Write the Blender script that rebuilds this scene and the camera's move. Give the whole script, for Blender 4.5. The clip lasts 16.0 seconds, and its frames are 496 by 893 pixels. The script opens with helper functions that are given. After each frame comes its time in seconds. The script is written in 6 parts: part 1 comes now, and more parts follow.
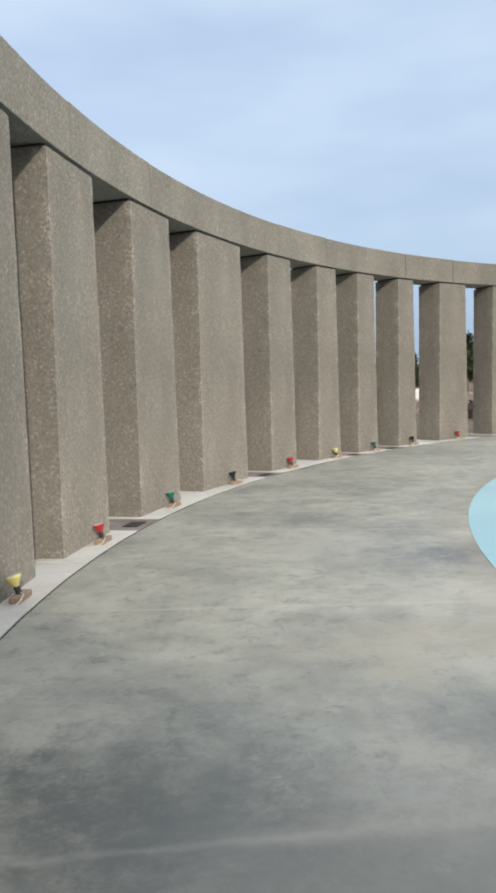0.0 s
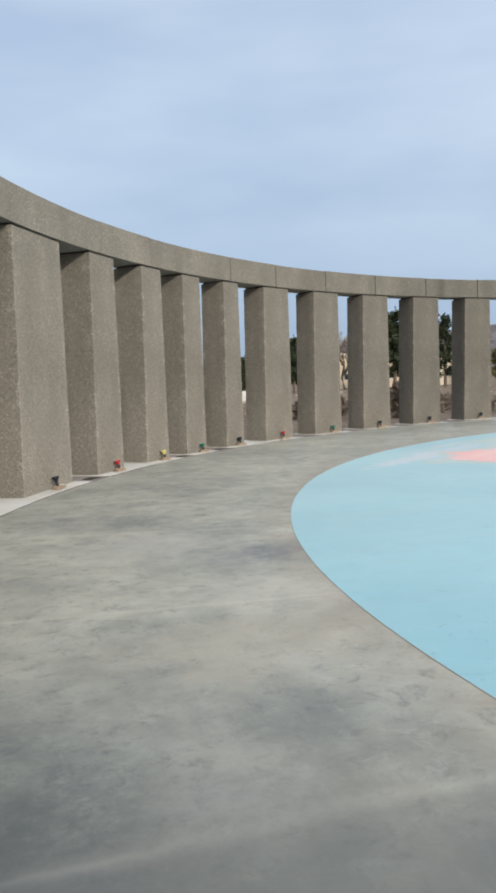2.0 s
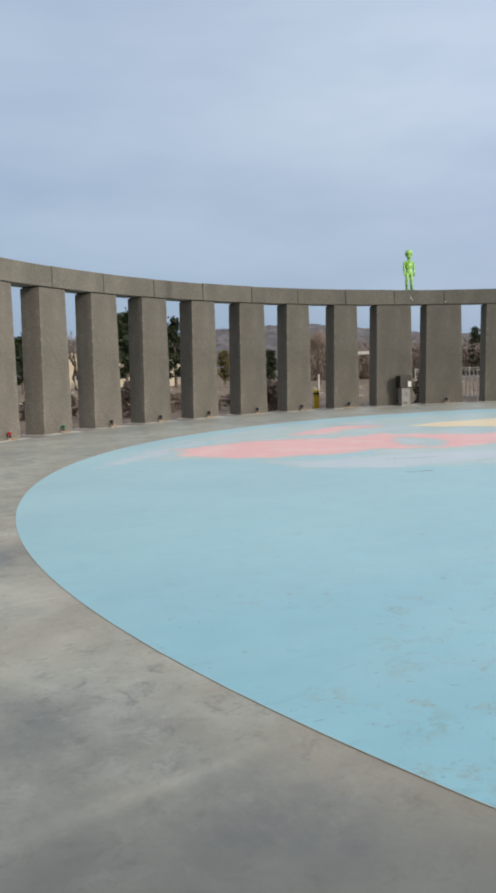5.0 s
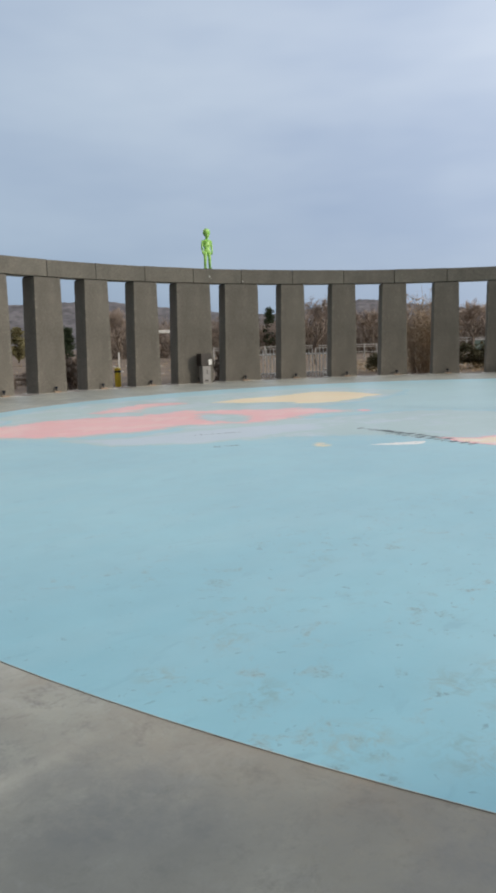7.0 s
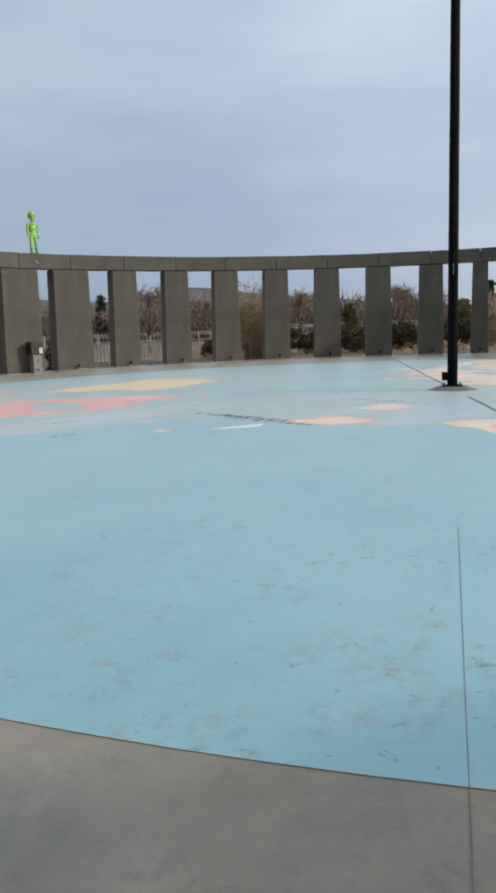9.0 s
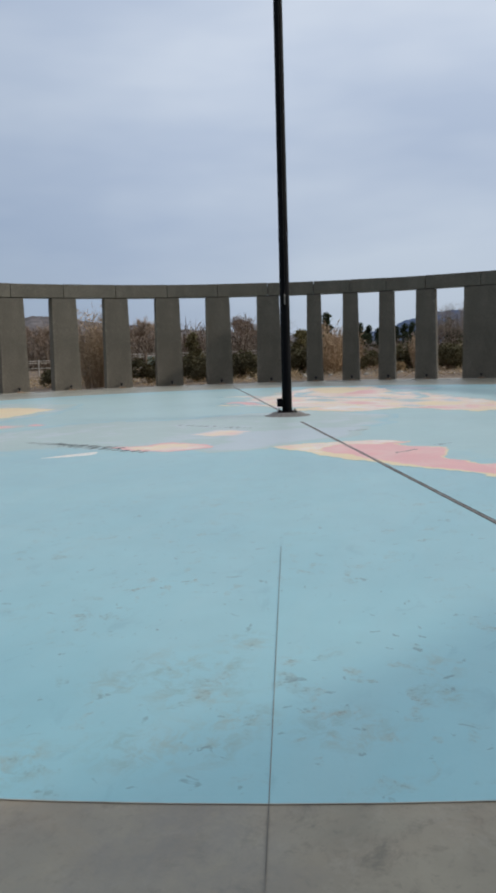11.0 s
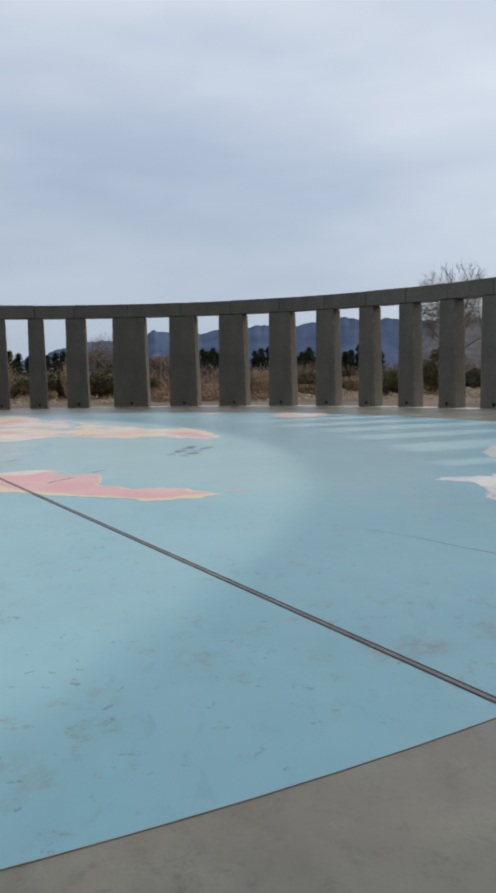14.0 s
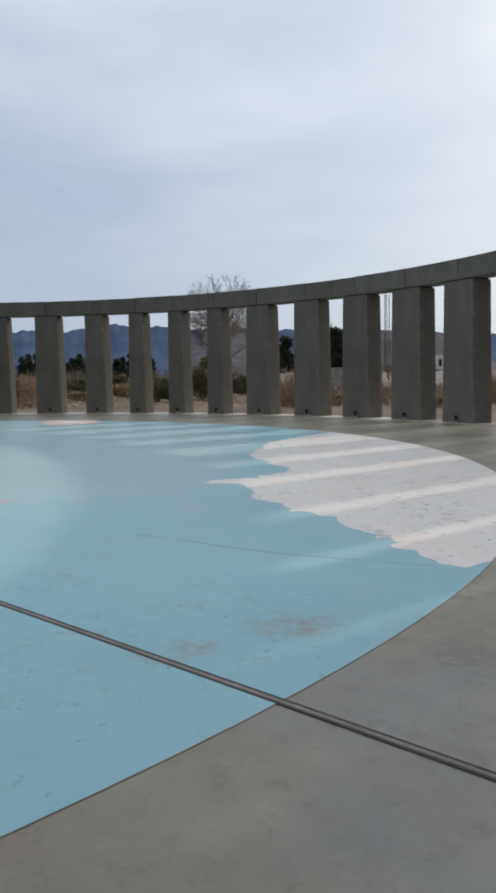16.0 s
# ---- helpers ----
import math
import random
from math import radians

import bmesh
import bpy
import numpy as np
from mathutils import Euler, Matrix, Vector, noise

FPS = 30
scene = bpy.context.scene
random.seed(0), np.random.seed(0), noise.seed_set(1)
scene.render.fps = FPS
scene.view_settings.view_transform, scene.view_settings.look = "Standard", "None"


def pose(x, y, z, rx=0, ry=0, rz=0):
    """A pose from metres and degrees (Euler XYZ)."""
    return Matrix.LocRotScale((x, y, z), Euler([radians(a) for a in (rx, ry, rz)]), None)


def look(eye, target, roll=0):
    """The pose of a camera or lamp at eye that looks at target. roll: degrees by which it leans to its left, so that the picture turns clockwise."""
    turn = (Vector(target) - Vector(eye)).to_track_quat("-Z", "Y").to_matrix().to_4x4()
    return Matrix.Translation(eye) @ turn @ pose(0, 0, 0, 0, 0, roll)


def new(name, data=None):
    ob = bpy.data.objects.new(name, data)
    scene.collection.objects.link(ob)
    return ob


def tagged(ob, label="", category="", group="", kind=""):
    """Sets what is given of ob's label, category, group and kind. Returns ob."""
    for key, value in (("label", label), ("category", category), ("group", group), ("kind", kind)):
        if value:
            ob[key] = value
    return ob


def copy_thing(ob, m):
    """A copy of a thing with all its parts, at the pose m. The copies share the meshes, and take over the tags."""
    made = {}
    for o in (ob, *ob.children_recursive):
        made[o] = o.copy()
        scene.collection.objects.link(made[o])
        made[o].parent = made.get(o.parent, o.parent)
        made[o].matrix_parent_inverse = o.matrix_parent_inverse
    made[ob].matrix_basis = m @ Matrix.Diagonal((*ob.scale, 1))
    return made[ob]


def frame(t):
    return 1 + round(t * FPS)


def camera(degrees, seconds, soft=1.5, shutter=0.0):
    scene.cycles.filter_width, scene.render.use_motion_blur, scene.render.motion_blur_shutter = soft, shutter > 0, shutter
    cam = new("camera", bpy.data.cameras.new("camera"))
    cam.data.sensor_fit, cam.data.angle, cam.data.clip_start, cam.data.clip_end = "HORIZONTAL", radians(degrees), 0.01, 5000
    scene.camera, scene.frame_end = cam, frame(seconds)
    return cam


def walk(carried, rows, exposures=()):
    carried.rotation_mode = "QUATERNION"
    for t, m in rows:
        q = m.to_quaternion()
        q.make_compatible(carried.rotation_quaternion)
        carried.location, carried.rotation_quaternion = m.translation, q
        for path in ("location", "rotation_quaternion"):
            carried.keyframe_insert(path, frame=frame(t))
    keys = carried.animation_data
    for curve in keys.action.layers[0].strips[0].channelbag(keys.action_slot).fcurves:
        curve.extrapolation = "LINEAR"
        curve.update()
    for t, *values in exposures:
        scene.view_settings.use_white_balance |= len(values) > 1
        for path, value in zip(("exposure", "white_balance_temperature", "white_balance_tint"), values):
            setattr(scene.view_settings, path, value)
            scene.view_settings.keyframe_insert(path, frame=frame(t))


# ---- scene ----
cam = camera(36.19, 16.0, soft=3.4)
PATH = [
    (0, pose(-17.991, -5.392, 1.780, 85.27, 2.28, 0.62)),
    (0.5, pose(-17.903, -5.364, 1.771, 85.10, 2.45, -1.92)),
    (1, pose(-17.849, -5.340, 1.763, 85.04, 2.55, -5.29)),
    (1.5, pose(-17.845, -5.311, 1.752, 84.93, 2.53, -8.49)),
    (2, pose(-17.854, -5.249, 1.739, 84.99, 2.29, -11.94)),
    (2.5, pose(-17.848, -5.192, 1.726, 84.99, 1.85, -15.70)),
    (3, pose(-17.826, -5.128, 1.717, 85.04, 1.74, -18.49)),
    (3.5, pose(-17.794, -5.104, 1.710, 85.14, 1.61, -21.84)),
    (4, pose(-17.757, -5.106, 1.696, 85.04, 1.62, -25.14)),
    (4.5, pose(-17.738, -5.124, 1.682, 84.82, 1.68, -28.46)),
    (5, pose(-17.733, -5.128, 1.670, 84.36, 1.82, -31.84)),
    (7.5, pose(-17.718, -4.890, 1.602, 81.81, 1.48, -49.79)),
    (8, pose(-17.727, -4.865, 1.589, 81.21, 1.58, -52.33)),
    (8.5, pose(-17.709, -4.845, 1.577, 80.84, 1.71, -55.80)),
    (9, pose(-17.692, -4.867, 1.566, 81.13, 1.89, -59.24)),
    (9.2, pose(-17.683, -4.886, 1.559, 81.37, 1.98, -60.64)),
    (11.3, pose(-17.552, -5.030, 1.504, 83.48, 1.71, -72.98)),
    (11.5, pose(-17.550, -5.033, 1.503, 83.85, 1.77, -74.69)),
    (12, pose(-17.534, -5.018, 1.503, 84.20, 1.94, -79.07)),
    (12.5, pose(-17.526, -5.009, 1.503, 84.06, 1.62, -83.07)),
    (13, pose(-17.494, -5.010, 1.498, 83.87, 1.42, -87.74)),
    (13.5, pose(-17.480, -5.019, 1.495, 84.12, 1.04, -92.36)),
    (14, pose(-17.472, -5.037, 1.487, 84.58, 1.00, -96.42)),
    (14.5, pose(-17.465, -5.055, 1.476, 84.80, 0.98, -100.61)),
    (15, pose(-17.435, -5.076, 1.466, 84.88, 0.88, -104.83)),
    (15.5, pose(-17.405, -5.101, 1.458, 84.90, 0.77, -109.14)),
    (16, pose(-17.400, -5.110, 1.456, 84.86, 0.80, -113.43)),
]
walk(cam, PATH, [(0.0, 0.90), (2.0, 0.74), (4.0, 0.56), (6.0, 0.44), (9.0, 0.30), (12.0, 0.23), (16.0, 0.17)])

# ---- world and sun ----
SUN_AZ, SUN_EL = -74.0, 20.2          # towards the sun, degrees from +x, and above the horizon
world = bpy.data.worlds.new("sky")
scene.world = world
world.use_nodes = True
wn, wl = world.node_tree.nodes, world.node_tree.links
wn.clear()
w_out = wn.new("ShaderNodeOutputWorld")
w_bg = wn.new("ShaderNodeBackground")
w_sky = wn.new("ShaderNodeTexSky")
w_sky.sky_type, w_sky.sun_disc = "NISHITA", False
w_sky.sun_elevation, w_sky.sun_rotation = radians(SUN_EL), radians(90 - SUN_AZ)
w_sky.air_density, w_sky.dust_density, w_sky.ozone_density = 1.0, 1.2, 1.0
w_tc = wn.new("ShaderNodeTexCoord")
w_map = wn.new("ShaderNodeMapping")
w_map.inputs["Scale"].default_value = (1.0, 1.0, 3.4)
w_noise = wn.new("ShaderNodeTexNoise")
w_noise.inputs["Scale"].default_value = 1.7
w_noise.inputs["Detail"].default_value = 4.0
w_noise.inputs["Roughness"].default_value = 0.5
w_ramp = wn.new("ShaderNodeValToRGB")
w_ramp.color_ramp.elements[0].position, w_ramp.color_ramp.elements[0].color = 0.34, (4.65, 5.35, 6.6, 1)
w_ramp.color_ramp.elements[1].position, w_ramp.color_ramp.elements[1].color = 0.66, (6.75, 7.25, 7.95, 1)
w_mix = wn.new("ShaderNodeMix")
w_mix.data_type = "RGBA"
w_mix.inputs[0].default_value = 0.86
# thin overcast: brighter and whiter towards the zenith
w_sep = wn.new("ShaderNodeSeparateXYZ")
w_rise = wn.new("ShaderNodeMapRange")
w_rise.inputs["From Min"].default_value, w_rise.inputs["From Max"].default_value = 0.40, 0.90
w_zen = wn.new("ShaderNodeMix")
w_zen.data_type = "RGBA"
w_zen.inputs[7].default_value = (7.0, 7.3, 7.8, 1)
wl.new(w_tc.outputs["Generated"], w_sep.inputs["Vector"])
wl.new(w_sep.outputs["Z"], w_rise.inputs["Value"])
wl.new(w_rise.outputs["Result"], w_zen.inputs[0])
wl.new(w_tc.outputs["Generated"], w_map.inputs["Vector"])
wl.new(w_map.outputs["Vector"], w_noise.inputs["Vector"])
wl.new(w_noise.outputs["Fac"], w_ramp.inputs["Fac"])
wl.new(w_sky.outputs["Color"], w_mix.inputs[6])
wl.new(w_ramp.outputs["Color"], w_mix.inputs[7])
wl.new(w_mix.outputs[2], w_zen.inputs[6])
# greyer and bluer low over the horizon
w_low = wn.new("ShaderNodeMapRange")
w_low.inputs["From Min"].default_value, w_low.inputs["From Max"].default_value = 0.04, 0.34
w_tint = wn.new("ShaderNodeMix")
w_tint.data_type = "RGBA"
w_tint.inputs[6].default_value, w_tint.inputs[7].default_value = (0.69, 0.735, 0.80, 1), (1, 1, 1, 1)
w_grey = wn.new("ShaderNodeMix")
w_grey.data_type, w_grey.blend_type = "RGBA", "MULTIPLY"
w_grey.inputs[0].default_value = 1.0
wl.new(w_sep.outputs["Z"], w_low.inputs["Value"])
wl.new(w_low.outputs["Result"], w_tint.inputs[0])
wl.new(w_zen.outputs[2], w_grey.inputs[6])
wl.new(w_tint.outputs[2], w_grey.inputs[7])
# the bright veil of thin cloud round the sun
w_dot = wn.new("ShaderNodeVectorMath")
w_dot.operation = "DOT_PRODUCT"
w_dot.inputs[1].default_value = (math.cos(radians(SUN_AZ)) * math.cos(radians(SUN_EL)), math.sin(radians(SUN_AZ)) * math.cos(radians(SUN_EL)), math.sin(radians(SUN_EL)))
w_pos = wn.new("ShaderNodeMath")
w_pos.operation = "MAXIMUM"
w_pos.inputs[1].default_value = 0.0
w_pow = wn.new("ShaderNodeMath")
w_pow.operation = "POWER"
w_pow.inputs[1].default_value = 7.5
w_veil = wn.new("ShaderNodeMix")
w_veil.data_type, w_veil.blend_type = "RGBA", "ADD"
w_veil.inputs[7].default_value = (6.0, 5.2, 3.9, 1)
wl.new(w_tc.outputs["Generated"], w_dot.inputs[0])
wl.new(w_dot.outputs["Value"], w_pos.inputs[0])
wl.new(w_pos.outputs["Value"], w_pow.inputs[0])
wl.new(w_pow.outputs["Value"], w_veil.inputs[0])
wl.new(w_grey.outputs[2], w_veil.inputs[6])
# the unseen western sky is dimmed, to darken the faces turned to it
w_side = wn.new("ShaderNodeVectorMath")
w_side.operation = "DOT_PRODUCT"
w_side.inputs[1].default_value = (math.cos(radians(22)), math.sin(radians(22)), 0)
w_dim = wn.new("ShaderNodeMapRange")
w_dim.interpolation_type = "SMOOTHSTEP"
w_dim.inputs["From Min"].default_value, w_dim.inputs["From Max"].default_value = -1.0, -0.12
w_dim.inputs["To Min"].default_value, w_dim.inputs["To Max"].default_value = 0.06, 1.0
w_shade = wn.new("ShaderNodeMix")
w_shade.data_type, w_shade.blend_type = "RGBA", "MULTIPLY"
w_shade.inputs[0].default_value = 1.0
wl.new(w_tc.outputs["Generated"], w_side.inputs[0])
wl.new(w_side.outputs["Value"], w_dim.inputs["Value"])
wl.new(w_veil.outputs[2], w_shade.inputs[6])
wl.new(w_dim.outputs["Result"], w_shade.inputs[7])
# a darker bank of cloud to the north-north-east
w_bank = wn.new("ShaderNodeVectorMath")
w_bank.operation = "DOT_PRODUCT"
w_bank.inputs[1].default_value = (math.cos(radians(87)), math.sin(radians(87)), 0)
w_far = wn.new("ShaderNodeMapRange")
w_far.interpolation_type = "SMOOTHSTEP"
w_far.inputs["From Min"].default_value, w_far.inputs["From Max"].default_value = 0.30, 0.98
w_hue = wn.new("ShaderNodeMix")
w_hue.data_type = "RGBA"
w_hue.inputs[6].default_value, w_hue.inputs[7].default_value = (1, 1, 1, 1), (0.575, 0.64, 0.70, 1)
wl.new(w_far.outputs["Result"], w_hue.inputs[0])
w_dull = wn.new("ShaderNodeMix")
w_dull.data_type, w_dull.blend_type = "RGBA", "MULTIPLY"
w_dull.inputs[0].default_value = 1.0
wl.new(w_tc.outputs["Generated"], w_bank.inputs[0])
wl.new(w_bank.outputs["Value"], w_far.inputs["Value"])
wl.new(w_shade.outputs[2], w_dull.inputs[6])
wl.new(w_hue.outputs[2], w_dull.inputs[7])
# and a thin grey one low in the east
w_east = wn.new("ShaderNodeVectorMath")
w_east.operation = "DOT_PRODUCT"
w_east.inputs[1].default_value = (math.cos(radians(6)) * math.cos(radians(3)), math.sin(radians(6)) * math.cos(radians(3)), math.sin(radians(3)))
w_reach = wn.new("ShaderNodeMapRange")
w_reach.interpolation_type = "SMOOTHSTEP"
w_reach.inputs["From Min"].default_value, w_reach.inputs["From Max"].default_value = 0.93, 0.995
w_soft = wn.new("ShaderNodeMix")
w_soft.data_type, w_soft.blend_type = "RGBA", "MULTIPLY"
w_soft.inputs[7].default_value = (0.90, 0.915, 0.935, 1)
wl.new(w_tc.outputs["Generated"], w_east.inputs[0])
wl.new(w_east.outputs["Value"], w_reach.inputs["Value"])
wl.new(w_reach.outputs["Result"], w_soft.inputs[0])
wl.new(w_dull.outputs[2], w_soft.inputs[6])
wl.new(w_soft.outputs[2], w_bg.inputs["Color"])
w_bg.inputs["Strength"].default_value = 0.1
wl.new(w_bg.outputs["Background"], w_out.inputs["Surface"])

sun_data = bpy.data.lights.new("sun", "SUN")
sun_data.energy, sun_data.angle, sun_data.color = 1.28, radians(1.0), (1.0, 0.905, 0.77)
sun = new("sun", sun_data)
sun.matrix_world = look((0, 0, 0), (-math.cos(radians(SUN_AZ)) * math.cos(radians(SUN_EL)),
                                    -math.sin(radians(SUN_AZ)) * math.cos(radians(SUN_EL)), -math.sin(radians(SUN_EL))))


# ---- materials ----
def material(name, dark, light, scale=4.0, rough=0.85, bump=0.0, bump_scale=60.0, grain=0.0, grain_scale=120.0,
             stretch=(1, 1, 1), metal=0.0, vary=0.0, low=0.35, high=0.65, world_space=False):
    """Two tones by a cloudy noise, finer grain over it, a relief, and a shift from object to object."""
    m = bpy.data.materials.new(name)
    m.use_nodes = True
    n, l = m.node_tree.nodes, m.node_tree.links
    b = n["Principled BSDF"]
    b.inputs["Roughness"].default_value, b.inputs["Metallic"].default_value = rough, metal
    if world_space:
        src = n.new("ShaderNodeNewGeometry").outputs["Position"]
    else:
        src = n.new("ShaderNodeTexCoord").outputs["Object"]
    mp = n.new("ShaderNodeMapping")
    mp.inputs["Scale"].default_value = stretch
    l.new(src, mp.inputs["Vector"])
    cloud = n.new("ShaderNodeTexNoise")
    cloud.inputs["Scale"].default_value, cloud.inputs["Detail"].default_value = scale, 6.0
    l.new(mp.outputs["Vector"], cloud.inputs["Vector"])
    ramp = n.new("ShaderNodeValToRGB")
    ramp.color_ramp.elements[0].position, ramp.color_ramp.elements[0].color = low, (*dark, 1)
    ramp.color_ramp.elements[1].position, ramp.color_ramp.elements[1].color = high, (*light, 1)
    l.new(cloud.outputs["Fac"], ramp.inputs["Fac"])
    col = ramp.outputs["Color"]
    fine = n.new("ShaderNodeTexNoise")
    fine.inputs["Scale"].default_value, fine.inputs["Detail"].default_value = grain_scale, 3.0
    l.new(src, fine.inputs["Vector"])
    if grain:
        rng = n.new("ShaderNodeMapRange")
        rng.inputs["From Min"].default_value, rng.inputs["From Max"].default_value = 0.3, 0.7
        rng.inputs["To Min"].default_value, rng.inputs["To Max"].default_value = 1 - grain, 1 + grain
        l.new(fine.outputs["Fac"], rng.inputs["Value"])
        mul = n.new("ShaderNodeMix")
        mul.data_type, mul.blend_type = "RGBA", "MULTIPLY"
        mul.inputs[0].default_value = 1.0
        l.new(col, mul.inputs[6])
        l.new(rng.outputs["Result"], mul.inputs[7])
        col = mul.outputs[2]
    if vary:
        info = n.new("ShaderNodeObjectInfo")
        r2 = n.new("ShaderNodeMapRange")
        r2.inputs["To Min"].default_value, r2.inputs["To Max"].default_value = 1 - vary, 1 + vary
        l.new(info.outputs["Random"], r2.inputs["Value"])
        mv = n.new("ShaderNodeMix")
        mv.data_type, mv.blend_type = "RGBA", "MULTIPLY"
        mv.inputs[0].default_value = 1.0
        l.new(col, mv.inputs[6])
        l.new(r2.outputs["Result"], mv.inputs[7])
        col = mv.outputs[2]
    l.new(col, b.inputs["Base Color"])
    if bump:
        tex = n.new("ShaderNodeTexNoise")
        tex.inputs["Scale"].default_value, tex.inputs["Detail"].default_value = bump_scale, 4.0
        l.new(src, tex.inputs["Vector"])
        bp = n.new("ShaderNodeBump")
        bp.inputs["Strength"].default_value, bp.inputs["Distance"].default_value = 0.9, bump
        l.new(tex.outputs["Fac"], bp.inputs["Height"])
        l.new(bp.outputs["Normal"], b.inputs["Normal"])
    return m


def blend(n, l, fac, under, over):
    """Mixes two colours, or colour sockets, by a socket."""
    mix = n.new("ShaderNodeMix")
    mix.data_type = "RGBA"
    l.new(fac, mix.inputs[0])
    for k, c in ((6, under), (7, over)):
        if isinstance(c, tuple):
            mix.inputs[k].default_value = (*c, 1)
        else:
            l.new(c, mix.inputs[k])
    return mix.outputs[2]


def speckle(n, l, scale, detail, rough, lo, hi, most=1.0, warp=0.0, stretch=(1, 1, 1), shift=0.0):
    """A noise over the place, cut to a mask from 0 to most."""
    geo = n.new("ShaderNodeNewGeometry")
    mp = n.new("ShaderNodeMapping")
    mp.inputs["Scale"].default_value = stretch
    mp.inputs["Location"].default_value = (shift, shift * 0.6, 0)
    l.new(geo.outputs["Position"], mp.inputs["Vector"])
    tex = n.new("ShaderNodeTexNoise")
    tex.inputs["Scale"].default_value, tex.inputs["Detail"].default_value = scale, detail
    tex.inputs["Roughness"].default_value, tex.inputs["Distortion"].default_value = rough, warp
    l.new(mp.outputs["Vector"], tex.inputs["Vector"])
    rng = n.new("ShaderNodeMapRange")
    rng.inputs["From Min"].default_value, rng.inputs["From Max"].default_value, rng.inputs["To Max"].default_value = lo, hi, most
    l.new(tex.outputs["Fac"], rng.inputs["Value"])
    return rng.outputs["Result"], tex.outputs["Fac"]


def times(n, l, a, b):
    m = n.new("ShaderNodeMath")
    m.operation = "MULTIPLY"
    l.new(a, m.inputs[0])
    l.new(b, m.inputs[1])
    return m.outputs["Value"]


# the shallow tint is lightened for sky sheen and sun on the far sea
TINTS = {"sea": ((0.207, 0.463, 0.548), (0.270, 0.548, 0.618)), 
         "shallow": ((0.292, 0.500, 0.535), (0.350, 0.572, 0.600)), "shoal": ((0.330, 0.475, 0.475), (0.395, 0.545, 0.54)), "lilac": ((0.42, 0.53, 0.60), (0.49, 0.58, 0.65)),
         "pink": ((0.82, 0.345, 0.34), (0.88, 0.435, 0.42)), "yellow": ((0.83, 0.63, 0.34), (0.91, 0.72, 0.42)),
         "peach": ((0.83, 0.62, 0.52), (0.89, 0.72, 0.62)), "ice": ((0.86, 0.81, 0.755), (0.92, 0.885, 0.835))}


